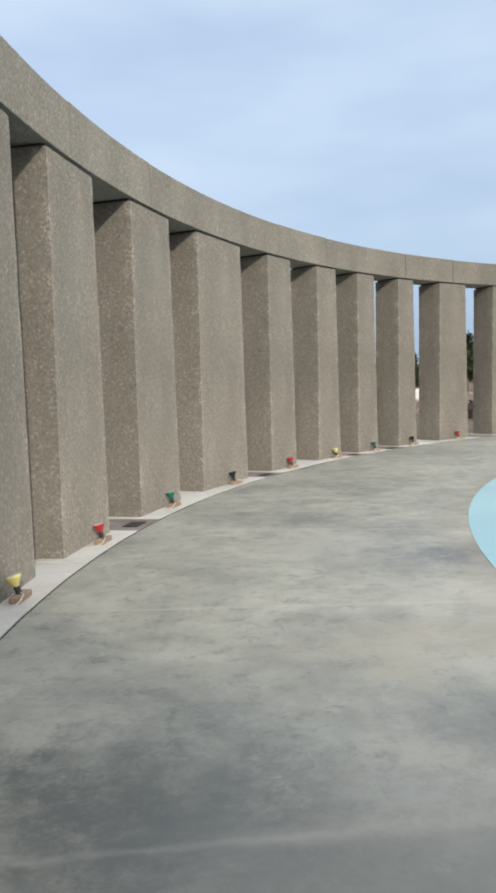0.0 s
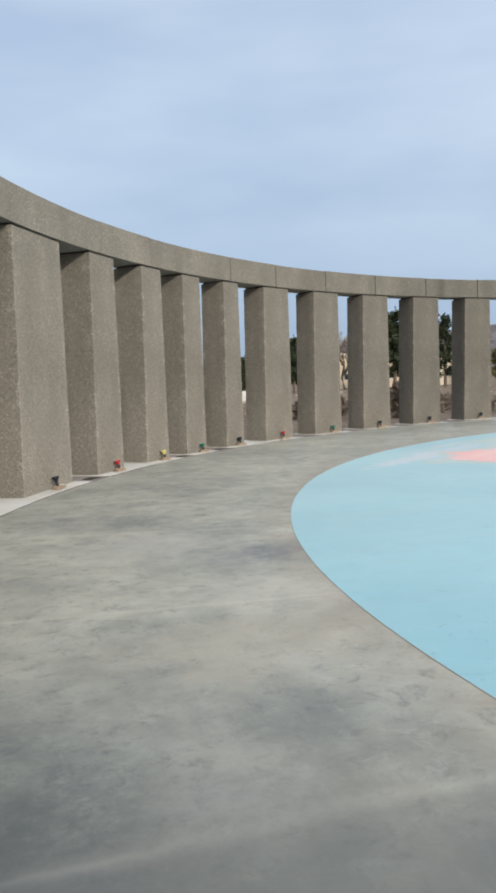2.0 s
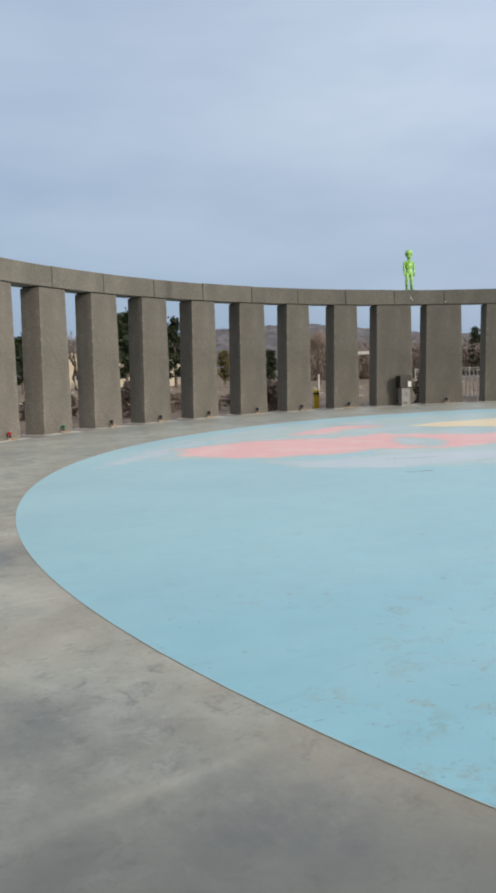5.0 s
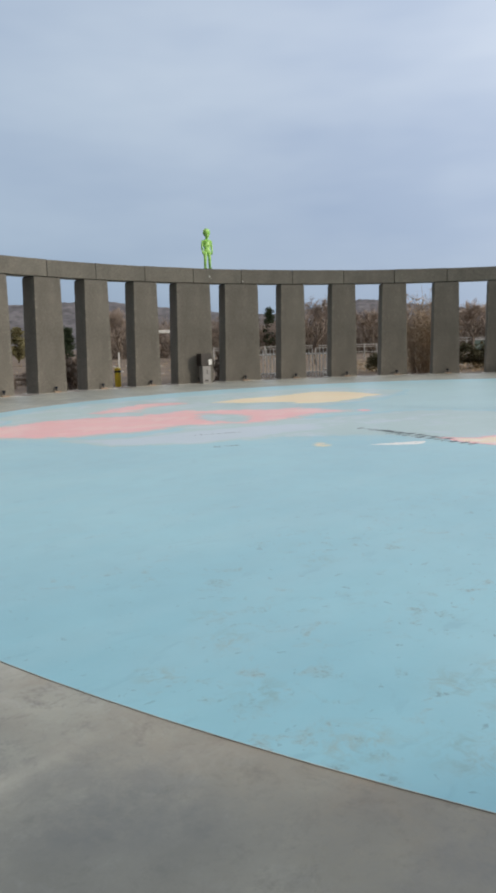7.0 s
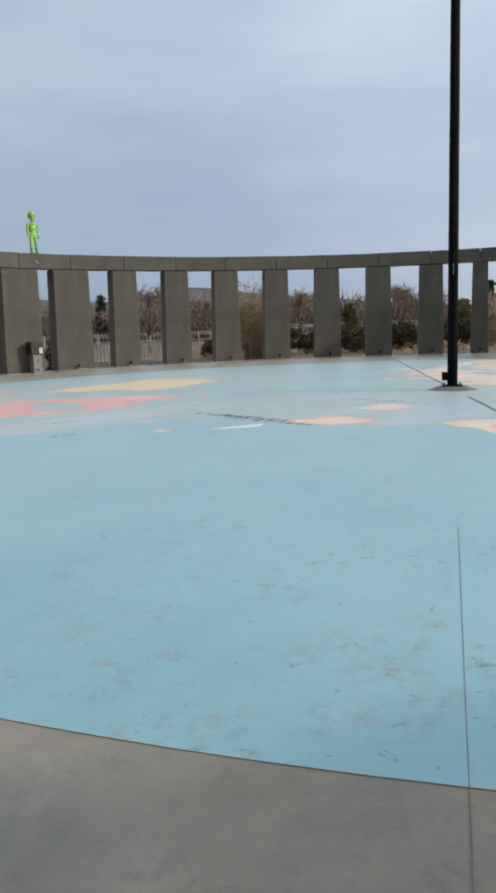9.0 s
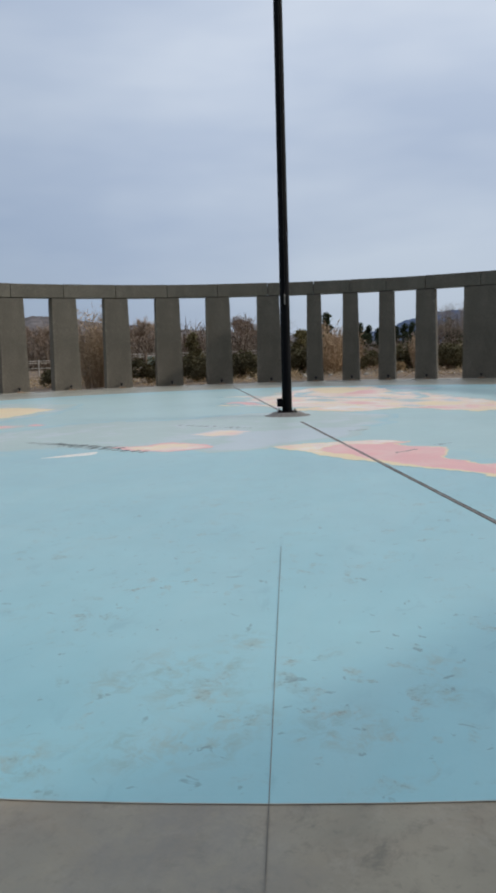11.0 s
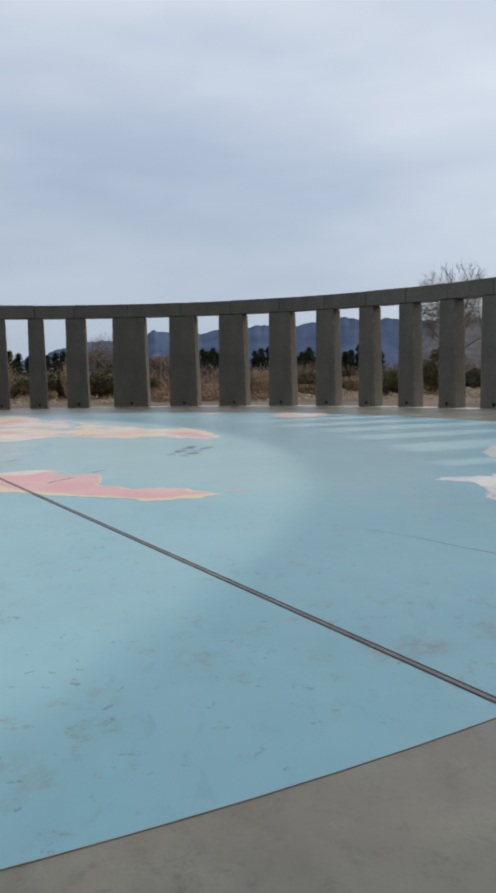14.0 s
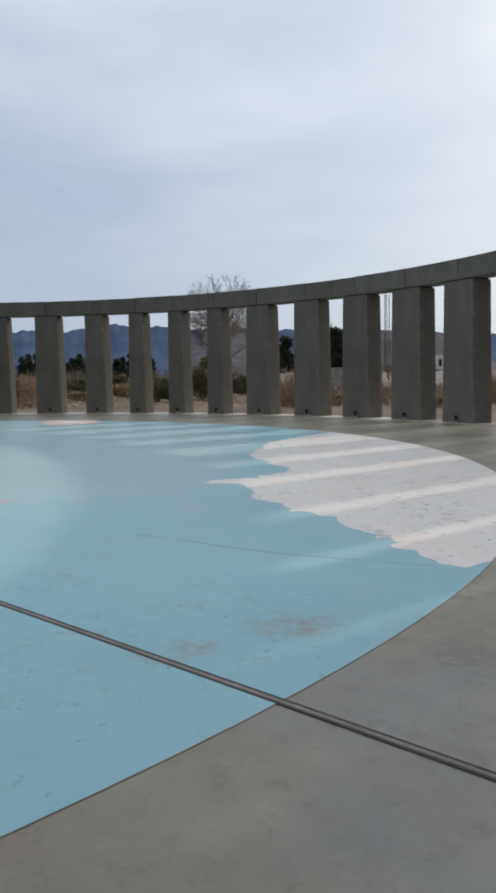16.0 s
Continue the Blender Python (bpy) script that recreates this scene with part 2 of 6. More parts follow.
def floor_paint(name, tint, under=None, wear=0.5, far=0.12):
    """Hand-rolled floor paint: two close tones in clouds, streaks, scuffs; laid over another tint it thins out towards its outline."""
    m = material(name, *TINTS[tint], scale=0.35, rough=0.40, bump=0.0004, bump_scale=35, grain=0.03, grain_scale=3, world_space=True, low=0.3, high=0.7)
    n, l = m.node_tree.nodes, m.node_tree.links
    b = n["Principled BSDF"]
    col = b.inputs["Base Color"].links[0].from_socket
    b.inputs["Sheen Weight"].default_value, b.inputs["Sheen Roughness"].default_value = 0.27, 0.45      # paler at grazing angles
    # faint roller streaks
    streak, _ = speckle(n, l, 1.3, 6.0, 0.65, 0.42, 0.72, 0.18 if under else 0.24, 0.3, (0.35, 1.4, 1), 7.0)
    pale = tuple(min(1.0, 0.5 * c + 0.5 * g) for c, g in zip(TINTS[tint][1], (0.47, 0.56, 0.58)))
    col = blend(n, l, streak, col, pale)
    for other, shift in {"peach": (("pink", 21.0), ("yellow", 33.0), ("ice", 45.0)), "pink": (("peach", 27.0),), "shoal": (("lilac", 39.0),), "ice": (("peach", 51.0),)}.get(tint, ()):
        patch, _ = speckle(n, l, 0.9, 8.0, 0.70, 0.50, 0.60, {"ice": 0.40, "pink": 0.28}.get(tint, 0.75), 0.5, (1, 1, 1), shift)
        col = blend(n, l, patch, col, TINTS[other][1])
    if tint == "sea":
        stroke, _ = speckle(n, l, 3.2, 5.0, 0.6, 0.60, 0.70, 0.40, 0.8, (0.8, 1.6, 1), 17.0)
        col = blend(n, l, stroke, col, (0.17, 0.38, 0.46))
    if under:
        att = n.new("ShaderNodeAttribute")
        att.attribute_name = "body"
        _, fray = speckle(n, l, 2.2, 10.0, 0.74, 0, 1, 1.0, 0.6, (1, 1, 1), 3.0)
        add = n.new("ShaderNodeMath")
        add.operation = "ADD"
        l.new(att.outputs["Fac"], add.inputs[0])
        sharp = n.new("ShaderNodeMapRange")
        sharp.inputs["From Min"].default_value, sharp.inputs["From Max"].default_value = 0.28, 0.72
        l.new(fray, sharp.inputs["Value"])
        l.new(sharp.outputs["Result"], add.inputs[1])
        rng = n.new("ShaderNodeMapRange")
        rng.inputs["From Min"].default_value, rng.inputs["From Max"].default_value = 0.62, 1.02
        l.new(add.outputs["Value"], rng.inputs["Value"])
        cloud, _ = speckle(n, l, 0.35, 6.0, 0.5, 0.3, 0.7)
        col = blend(n, l, rng.outputs["Result"], blend(n, l, cloud, *TINTS[under]), col)
    if tint == "sea":
        # brown drips beside the strip
        geo = n.new("ShaderNodeNewGeometry")
        for k, (x, y, radius) in enumerate(((-13.66, -6.20, 0.15), (-13.60, -6.42, 0.13), (-13.50, -7.08, 0.26))):
            gap = n.new("ShaderNodeVectorMath")
            gap.operation = "DISTANCE"
            gap.inputs[1].default_value = (x, y, 0.0)
            l.new(geo.outputs["Position"], gap.inputs[0])
            spot = n.new("ShaderNodeMapRange")
            spot.interpolation_type = "SMOOTHSTEP"
            spot.inputs["From Min"].default_value, spot.inputs["From Max"].default_value = 0.2 * radius, 1.6 * radius
            spot.inputs["To Min"].default_value, spot.inputs["To Max"].default_value = 1.0, 0.0
            l.new(gap.outputs["Value"], spot.inputs["Value"])
            grit, _ = speckle(n, l, 7.0, 9.0, 0.75, 0.42, 0.62, 0.85, 0.4, (1, 1, 1), 3.0 * k)
            col = blend(n, l, times(n, l, spot.outputs["Result"], grit), col, (0.25, 0.20, 0.13))
    if tint == "sea":
        # clumps of ground-in dirt where people stop before the map
        geo = n.new("ShaderNodeNewGeometry")
        most = None
        for x, y, radius in ((-14.55, -3.67, 0.20), (-14.74, -3.96, 0.12), (-14.99, -3.89, 0.16), (-14.73, -4.40, 0.17), (-14.01, -4.70, 0.11), (-14.31, -4.74, 0.10), (-14.25, -3.70, 0.12),
                             (-13.94, -3.70, 0.11), (-15.44, -2.15, 0.10), (-14.92, -2.08, 0.13), (-15.24, -2.66, 0.12), (-15.35, -3.25, 0.15), (-15.10, -3.66, 0.16), (-14.36, -3.50, 0.20),
                             (-14.70, -1.74, 0.10), (-13.39, -1.52, 0.12), (-14.60, -3.30, 0.14), (-13.60, -5.20, 0.12)):
            gap = n.new("ShaderNodeVectorMath")
            gap.operation = "DISTANCE"
            gap.inputs[1].default_value = (x, y, 0.0)
            l.new(geo.outputs["Position"], gap.inputs[0])
            spot = n.new("ShaderNodeMapRange")
            spot.interpolation_type = "SMOOTHSTEP"
            spot.inputs["From Min"].default_value, spot.inputs["From Max"].default_value = 0.3 * radius, 1.9 * radius
            spot.inputs["To Min"].default_value, spot.inputs["To Max"].default_value = 1.0, 0.0
            l.new(gap.outputs["Value"], spot.inputs["Value"])
            if most is None:
                most = spot.outputs["Result"]
            else:
                top = n.new("ShaderNodeMath")
                top.operation = "MAXIMUM"
                l.new(most, top.inputs[0])
                l.new(spot.outputs["Result"], top.inputs[1])
                most = top.outputs["Value"]
        rag, _ = speckle(n, l, 9.0, 9.0, 0.72, 0.46, 0.63, 0.44, 0.6, (1, 1, 1), 61.0)
        hue, _ = speckle(n, l, 2.6, 2.0, 0.5, 0.42, 0.58, 1.0, 0.0, (1, 1, 1), 67.0)
        col = blend(n, l, times(n, l, most, rag), col, blend(n, l, hue, (0.16, 0.24, 0.21), (0.27, 0.255, 0.17)))
    # scuffs: worn blots with dark grit in them, thick near the edge that people walk over, and single specks
    blot, _ = speckle(n, l, 6.0, 6.0, 0.62, 0.555, 0.66, 1.0, 0.5, (1, 1, 1), 11.0)
    field, _ = speckle(n, l, 0.9, 3.0, 0.5, 0.46, 0.58, 1.0, 0.0, (1, 1, 1), 5.0)
    grit, _ = speckle(n, l, 34.0, 6.0, 0.7, 0.50, 0.60, 1.0, 0.3, (1, 1, 1), 19.0)
    lone, _ = speckle(n, l, 10.0, 3.0, 0.6, 0.655, 0.70, 0.9, 0.6, (1, 1, 1), 29.0)
    geo = n.new("ShaderNodeNewGeometry")
    gap = n.new("ShaderNodeVectorMath")
    gap.operation = "DISTANCE"
    gap.inputs[1].default_value = (-13.2, -4.0, 0.0)
    l.new(geo.outputs["Position"], gap.inputs[0])
    near = n.new("ShaderNodeMapRange")
    near.inputs["From Min"].default_value, near.inputs["From Max"].default_value = 1.0, 5.5
    near.inputs["To Min"].default_value, near.inputs["To Max"].default_value = wear, far * wear
    l.new(gap.outputs["Value"], near.inputs["Value"])
    mask = times(n, l, times(n, l, blot, field), near.outputs["Result"])
    thin = n.new("ShaderNodeMath")
    thin.operation = "MULTIPLY"
    thin.inputs[1].default_value = 0.50
    l.new(mask, thin.inputs[0])
    tone, _ = speckle(n, l, 2.0, 2.0, 0.5, 0.42, 0.58, 1.0, 0.0, (1, 1, 1), 2.0)
    col = blend(n, l, thin.outputs["Value"], col, blend(n, l, tone, (0.22, 0.30, 0.28), (0.33, 0.28, 0.20)))
    col = blend(n, l, times(n, l, mask, grit), col, blend(n, l, tone, (0.07, 0.11, 0.11), (0.15, 0.11, 0.07)))
    col = blend(n, l, times(n, l, lone, near.outputs["Result"]), col, (0.08, 0.14, 0.17))
    l.new(col, b.inputs["Base Color"])
    return m


def aggregate(name, dark, light):
    """Rough-cast concrete: pale and dark pebbles in a grey paste, chipped to bare pebbles along the edges."""
    m = material(name, dark, light, scale=1.3, rough=0.95, grain=0.12, grain_scale=26, vary=0.05, stretch=(1, 1, 0.5))
    n, l = m.node_tree.nodes, m.node_tree.links
    b = n["Principled BSDF"]
    col = b.inputs["Base Color"].links[0].from_socket
    tc = n.new("ShaderNodeTexCoord")
    peb = n.new("ShaderNodeTexVoronoi")
    peb.inputs["Scale"].default_value = 46.0
    l.new(tc.outputs["Object"], peb.inputs["Vector"])
    sep = n.new("ShaderNodeSeparateColor")
    l.new(peb.outputs["Color"], sep.inputs["Color"])
    ramp = n.new("ShaderNodeValToRGB")
    for pos, v in ((0.25, 0.93), (0.6, 1.0), (0.80, 1.06), (0.93, 1.20)):
        e = ramp.color_ramp.elements.new(pos)
        e.color = (v, v, v, 1)
    ramp.color_ramp.elements[0].color, ramp.color_ramp.elements[-1].color = (0.80, 0.80, 0.80, 1), (1.46, 1.46, 1.46, 1)
    l.new(sep.outputs[0], ramp.inputs["Fac"])
    mul = n.new("ShaderNodeMix")
    mul.data_type, mul.blend_type = "RGBA", "MULTIPLY"
    mul.inputs[0].default_value = 1.0
    l.new(col, mul.inputs[6])
    l.new(ramp.outputs["Color"], mul.inputs[7])
    col = mul.outputs[2]
    # bare pebbles where the edges are chipped
    att = n.new("ShaderNodeAttribute")
    att.attribute_name = "edge"
    chip = n.new("ShaderNodeTexNoise")
    chip.inputs["Scale"].default_value, chip.inputs["Detail"].default_value = 3.5, 6.0
    l.new(tc.outputs["Object"], chip.inputs["Vector"])
    where = n.new("ShaderNodeMapRange")
    where.inputs["From Min"].default_value, where.inputs["From Max"].default_value, where.inputs["To Max"].default_value = 0.46, 0.62, 0.62
    l.new(chip.outputs["Fac"], where.inputs["Value"])
    spot = n.new("ShaderNodeMapRange")
    spot.inputs["From Min"].default_value, spot.inputs["From Max"].default_value = 0.50, 0.72
    l.new(sep.outputs[1], spot.inputs["Value"])
    col = blend(n, l, times(n, l, times(n, l, att.outputs["Fac"], where.outputs["Result"]), spot.outputs["Result"]), col, (0.45, 0.42, 0.36))
    l.new(col, b.inputs["Base Color"])
    b.inputs["Diffuse Roughness"].default_value = 1.0
    high = n.new("ShaderNodeMath")
    high.operation = "SUBTRACT"
    high.inputs[0].default_value = 1.0
    l.new(peb.outputs["Distance"], high.inputs[1])
    bp = n.new("ShaderNodeBump")
    bp.inputs["Strength"].default_value, bp.inputs["Distance"].default_value = 0.8, 0.004
    l.new(high.outputs["Value"], bp.inputs["Height"])
    rough = n.new("ShaderNodeTexNoise")
    rough.inputs["Scale"].default_value, rough.inputs["Detail"].default_value = 14.0, 6.0
    l.new(tc.outputs["Object"], rough.inputs["Vector"])
    bp2 = n.new("ShaderNodeBump")
    bp2.inputs["Strength"].default_value, bp2.inputs["Distance"].default_value = 0.6, 0.008
    l.new(rough.outputs["Fac"], bp2.inputs["Height"])
    l.new(bp2.outputs["Normal"], bp.inputs["Normal"])
    l.new(bp.outputs["Normal"], b.inputs["Normal"])
    return m


def trowelled(name, rub=0.0):
    """Power-floated concrete: blue-grey and tan clouds, burnish swirls, pale rubs and dark specks; browner to the
    south, the beam's shade put into the colour.
    """
    m = material(name, (0.305, 0.307, 0.266), (0.490, 0.480, 0.402), scale=0.45, rough=0.46, bump=0.0012, bump_scale=22, grain=0.16, grain_scale=3.2,
                 world_space=True, low=0.30, high=0.72)
    n, l = m.node_tree.nodes, m.node_tree.links
    b = n["Principled BSDF"]
    col = b.inputs["Base Color"].links[0].from_socket
    for scale, detail, rough, lo, hi, tone, amount, warp in ((0.9, 9.0, 0.62, 0.46, 0.70, (0.155, 0.165, 0.154), 0.54, 0.8),
                                                             (0.6, 8.0, 0.60, 0.52, 0.70, (0.44, 0.43, 0.365), 0.50, 0.8),
                                                             (5.0, 12.0, 0.80, 0.52, 0.66, (0.130, 0.138, 0.128), 0.72, 0.4),
                                                             (3.4, 12.0, 0.80, 0.53, 0.68, (0.48, 0.485, 0.45), 0.65, 0.4),
                                                             (20.0, 8.0, 0.82, 0.54, 0.68, (0.15, 0.16, 0.16), 0.55, 0.3)):
        mask, _ = speckle(n, l, scale, detail, rough, lo, hi, amount, warp, (1, 1, 1), scale * 13.0)
        col = blend(n, l, mask, col, tone)
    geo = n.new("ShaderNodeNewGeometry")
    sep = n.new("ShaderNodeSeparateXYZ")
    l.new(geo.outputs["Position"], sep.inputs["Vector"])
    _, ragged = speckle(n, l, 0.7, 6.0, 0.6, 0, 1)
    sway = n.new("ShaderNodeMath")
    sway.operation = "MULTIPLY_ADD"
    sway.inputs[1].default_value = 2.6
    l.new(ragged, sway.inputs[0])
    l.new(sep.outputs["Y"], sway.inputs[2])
    # towards the south the slab's colour is darkened for the beam's shade
    south_dark = n.new("ShaderNodeMapRange")
    south_dark.inputs["From Min"].default_value, south_dark.inputs["From Max"].default_value = -0.6, -2.1
    l.new(sway.outputs["Value"], south_dark.inputs["Value"])
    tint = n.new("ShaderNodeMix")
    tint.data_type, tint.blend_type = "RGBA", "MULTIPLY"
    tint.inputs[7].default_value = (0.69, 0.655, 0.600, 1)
    l.new(south_dark.outputs["Result"], tint.inputs[0])
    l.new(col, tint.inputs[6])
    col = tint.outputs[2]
    # paint dust and rust walked out over the rim of the painted floor
    centre = n.new("ShaderNodeVectorMath")
    centre.operation = "DISTANCE"
    centre.inputs[1].default_value = (-0.74, 0.07, 0)
    l.new(geo.outputs["Position"], centre.inputs[0])
    brim = n.new("ShaderNodeMapRange")
    brim.inputs["From Min"].default_value, brim.inputs["From Max"].default_value = 15.2, 15.75
    brim.inputs["To Min"].default_value, brim.inputs["To Max"].default_value = 0.50, 0.0
    l.new(centre.outputs["Value"], brim.inputs["Value"])
    blotch, _ = speckle(n, l, 1.5, 8.0, 0.66, 0.36, 0.62, 1.0, 0.4, (1, 1, 1), 71.0)
    col = blend(n, l, times(n, l, brim.outputs["Result"], blotch), col, (0.30, 0.225, 0.155))
    # stains and mottling, and dark patches that paint in the beam's shade
    for k, (x, y, radius, tone, amount) in enumerate(((-18.9, -2.15, 1.0, (0.118, 0.128, 0.122), 0.92), (-18.6, -3.15, 1.3, (0.118, 0.127, 0.121), 0.92), (-17.6, -3.0, 0.9, (0.14, 0.148, 0.138), 0.65),
                                                      (-16.2, 2.1, 0.8, (0.13, 0.145, 0.16), 0.75), (-16.8, -1.65, 0.6, (0.14, 0.15, 0.145), 0.45),
                                                      (-17.1, -1.55, 0.6, (0.15, 0.160, 0.152), 0.4), (-17.2, -0.5, 0.8, (0.42, 0.385, 0.31), 0.75),
                                                      (-16.3, -0.3, 0.7, (0.37, 0.32, 0.24), 0.55), (-17.2, 2.9, 1.2, (0.47, 0.46, 0.42), 0.55), (-16.3, 0.7, 0.9, (0.50, 0.475, 0.41), 0.6), (-17.3, 4.3, 0.8, (0.15, 0.162, 0.158), 0.7), (-16.4, 3.4, 0.7, (0.16, 0.172, 0.17), 0.6), (-16.6, 7.2, 1.0, (0.15, 0.16, 0.155), 0.6), (-17.9, -1.4, 0.8, (0.18, 0.19, 0.178), 0.40), (-18.1, -2.3, 0.7, (0.14, 0.15, 0.145), 0.7), (-16.9, -3.0, 1.3, (0.235, 0.232, 0.200), 0.75), (-17.7, -3.3, 1.1, (0.22, 0.22, 0.195), 0.7), (-16.0, -3.6, 1.0, (0.235, 0.230, 0.198), 0.6),
                                                      (-17.3, -2.2, 0.6, (0.46, 0.45, 0.40), 0.4), (-15.8, -2.5, 0.5, (0.30, 0.26, 0.20), 0.4),
                                                      (-15.1, -6.0, 1.0, (0.27, 0.235, 0.19), 0.45), (-16.25, -2.85, 0.45, (0.16, 0.165, 0.16), 0.6),
                                                      (-14.6, -7.0, 0.9, (0.25, 0.262, 0.27), 0.65), (-15.5, -6.4, 0.6, (0.22, 0.23, 0.235), 0.6),
                                                      (-15.6, -4.1, 0.6, (0.17, 0.17, 0.165), 0.6), (-18.4, 4.6, 0.8, (0.16, 0.17, 0.175), 0.5))):
        gap = n.new("ShaderNodeVectorMath")
        gap.operation = "DISTANCE"
        gap.inputs[1].default_value = (x, y, 0)
        l.new(geo.outputs["Position"], gap.inputs[0])
        _, ragged = speckle(n, l, 1.4, 8.0, 0.66, 0, 1, 1.0, 0.5, (1, 1, 1), 3.0 * k)
        warp = n.new("ShaderNodeMath")
        warp.operation = "MULTIPLY_ADD"
        warp.inputs[1].default_value = 2.2 * radius
        l.new(ragged, warp.inputs[0])
        l.new(gap.outputs["Value"], warp.inputs[2])
        spot = n.new("ShaderNodeMapRange")
        spot.interpolation_type = "SMOOTHSTEP"
        spot.inputs["From Min"].default_value, spot.inputs["From Max"].default_value = 1.2 * radius, 2.2 * radius
        spot.inputs["To Min"].default_value, spot.inputs["To Max"].default_value = amount, 0.0
        l.new(warp.outputs["Value"], spot.inputs["Value"])
        grit, _ = speckle(n, l, 6.0, 10.0, 0.84, 0.32, 0.55, 1.0, 0.3, (1, 1, 1), 2.0 * k + 1)
        col = blend(n, l, times(n, l, spot.outputs["Result"], grit), col, tone)
    # worn pale bands along the joints: a point on each, its way, half width, reach, amount
    for k, (x, y, deg, half, reach, amount) in enumerate(((-18.5, -2.61, 6.0, 0.040, 1.0, 0.17), (-17.1, -2.46, 5.5, 0.11, 1.3, 0.26), (-18.0, 0.55, -1.6, 0.06, 2.2, 0.22),
                                                          (-17.4, 3.65, -10.0, 0.09, 1.8, 0.35))):
        side = n.new("ShaderNodeVectorMath")
        side.operation = "DOT_PRODUCT"
        nx, ny = -math.sin(radians(deg)), math.cos(radians(deg))
        side.inputs[1].default_value = (nx, ny, 0)
        l.new(geo.outputs["Position"], side.inputs[0])
        _, wave = speckle(n, l, 2.4, 5.0, 0.6, 0, 1, 1.0, 0.3, (1, 1, 1), 9.0 * k)
        bend = n.new("ShaderNodeMath")
        bend.operation = "MULTIPLY_ADD"
        bend.inputs[1].default_value = 0.12
        l.new(wave, bend.inputs[0])
        l.new(side.outputs["Value"], bend.inputs[2])
        off = n.new("ShaderNodeMath")
        off.operation = "SUBTRACT"
        off.inputs[1].default_value = nx * x + ny * y + 0.06
        l.new(bend.outputs["Value"], off.inputs[0])
        size = n.new("ShaderNodeMath")
        size.operation = "ABSOLUTE"
        l.new(off.outputs["Value"], size.inputs[0])
        band = n.new("ShaderNodeMapRange")
        band.interpolation_type = "SMOOTHSTEP"
        band.inputs["From Max"].default_value, band.inputs["To Min"].default_value, band.inputs["To Max"].default_value = half, amount, 0.0
        l.new(size.outputs["Value"], band.inputs["Value"])
        away = n.new("ShaderNodeVectorMath")
        away.operation = "DISTANCE"
        away.inputs[1].default_value = (x, y, 0)
        l.new(geo.outputs["Position"], away.inputs[0])
        ends = n.new("ShaderNodeMapRange")
        ends.interpolation_type = "SMOOTHSTEP"
        ends.inputs["From Min"].default_value, ends.inputs["From Max"].default_value = 0.6 * reach, reach
        ends.inputs["To Min"].default_value, ends.inputs["To Max"].default_value = 1.0, 0.0
        l.new(away.outputs["Value"], ends.inputs["Value"])
        col = blend(n, l, times(n, l, band.outputs["Result"], ends.outputs["Result"]), col, (0.50, 0.47, 0.40))
    if rub:
        worn, _ = speckle(n, l, 2.2, 9.0, 0.6, 0.36, 0.66, rub, 0.2, (1, 1, 1), 4.0)
        col = blend(n, l, worn, col, (0.50, 0.485, 0.44))
    l.new(col, b.inputs["Base Color"])
    return m


CONCRETE = aggregate("rough_concrete", (0.178, 0.164, 0.139), (0.225, 0.208, 0.177))
BEAM = aggregate("beam_concrete", (0.181, 0.169, 0.144), (0.228, 0.213, 0.181))
# near-black for joints and slots; on the pillar heads it stands for shade
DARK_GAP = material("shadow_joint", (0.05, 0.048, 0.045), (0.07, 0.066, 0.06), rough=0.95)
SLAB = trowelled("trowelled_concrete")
APRON = material("pale_concrete", (0.56, 0.54, 0.49), (0.66, 0.64, 0.59), scale=1.2, rough=0.85, bump=0.002, bump_scale=40,
                 grain=0.06, grain_scale=20, vary=0.06)
PAVER = material("brown_paver", (0.20, 0.17, 0.145), (0.29, 0.25, 0.22), scale=3, rough=0.9, bump=0.003, grain=0.1, grain_scale=30,
                 vary=0.1)
IRON = material("black_iron", (0.02, 0.02, 0.02), (0.045, 0.043, 0.04), scale=12, rough=0.55, metal=0.6, bump=0.001)
STRIP = material("steel_strip", (0.17, 0.145, 0.13), (0.29, 0.25, 0.225), scale=3, rough=0.5, metal=0.2, grain=0.15, grain_scale=40)
SEA = floor_paint("blue_floor_paint", "sea", wear=0.62)
ICE = floor_paint("white_floor_paint", "ice", wear=1.0, far=1.0)
MOUND = material("grey_mound_concrete", (0.16, 0.155, 0.15), (0.23, 0.22, 0.21), scale=2, rough=0.85, bump=0.002, grain=0.1, grain_scale=14)


LANDS = {}


def land_paint(tint, under):
    if (tint, under) not in LANDS:
        LANDS[tint, under] = floor_paint(tint.replace(" ", "_") + "_paint_over_" + under.replace(" ", "_"), tint, under)
    return LANDS[tint, under]


INK_FADED = material("faded_lettering", (0.20, 0.30, 0.34), (0.27, 0.40, 0.45), scale=6, rough=0.6, world_space=True)
INK = material("black_lettering", (0.045, 0.055, 0.06), (0.11, 0.14, 0.155), scale=8, rough=0.7, world_space=True)
GROUND = material("desert_ground", (0.12, 0.083, 0.057), (0.22, 0.162, 0.112), scale=0.16, rough=0.95, bump=0.03, bump_scale=3,
                  grain=0.25, grain_scale=2.2, world_space=True)
LIME = material("lime_paint", (0.20, 0.48, 0.06), (0.46, 0.77, 0.22), scale=7, rough=0.4)
POLE_BLACK = material("black_pole_paint", (0.003, 0.0035, 0.005), (0.006, 0.006, 0.008), scale=2, rough=0.62, bump=0.0006)
POLE_BLACK.node_tree.nodes["Principled BSDF"].inputs["Specular IOR Level"].default_value = 0.08
BARK = material("bark", (0.13, 0.10, 0.078), (0.22, 0.175, 0.14), scale=4, rough=0.95)
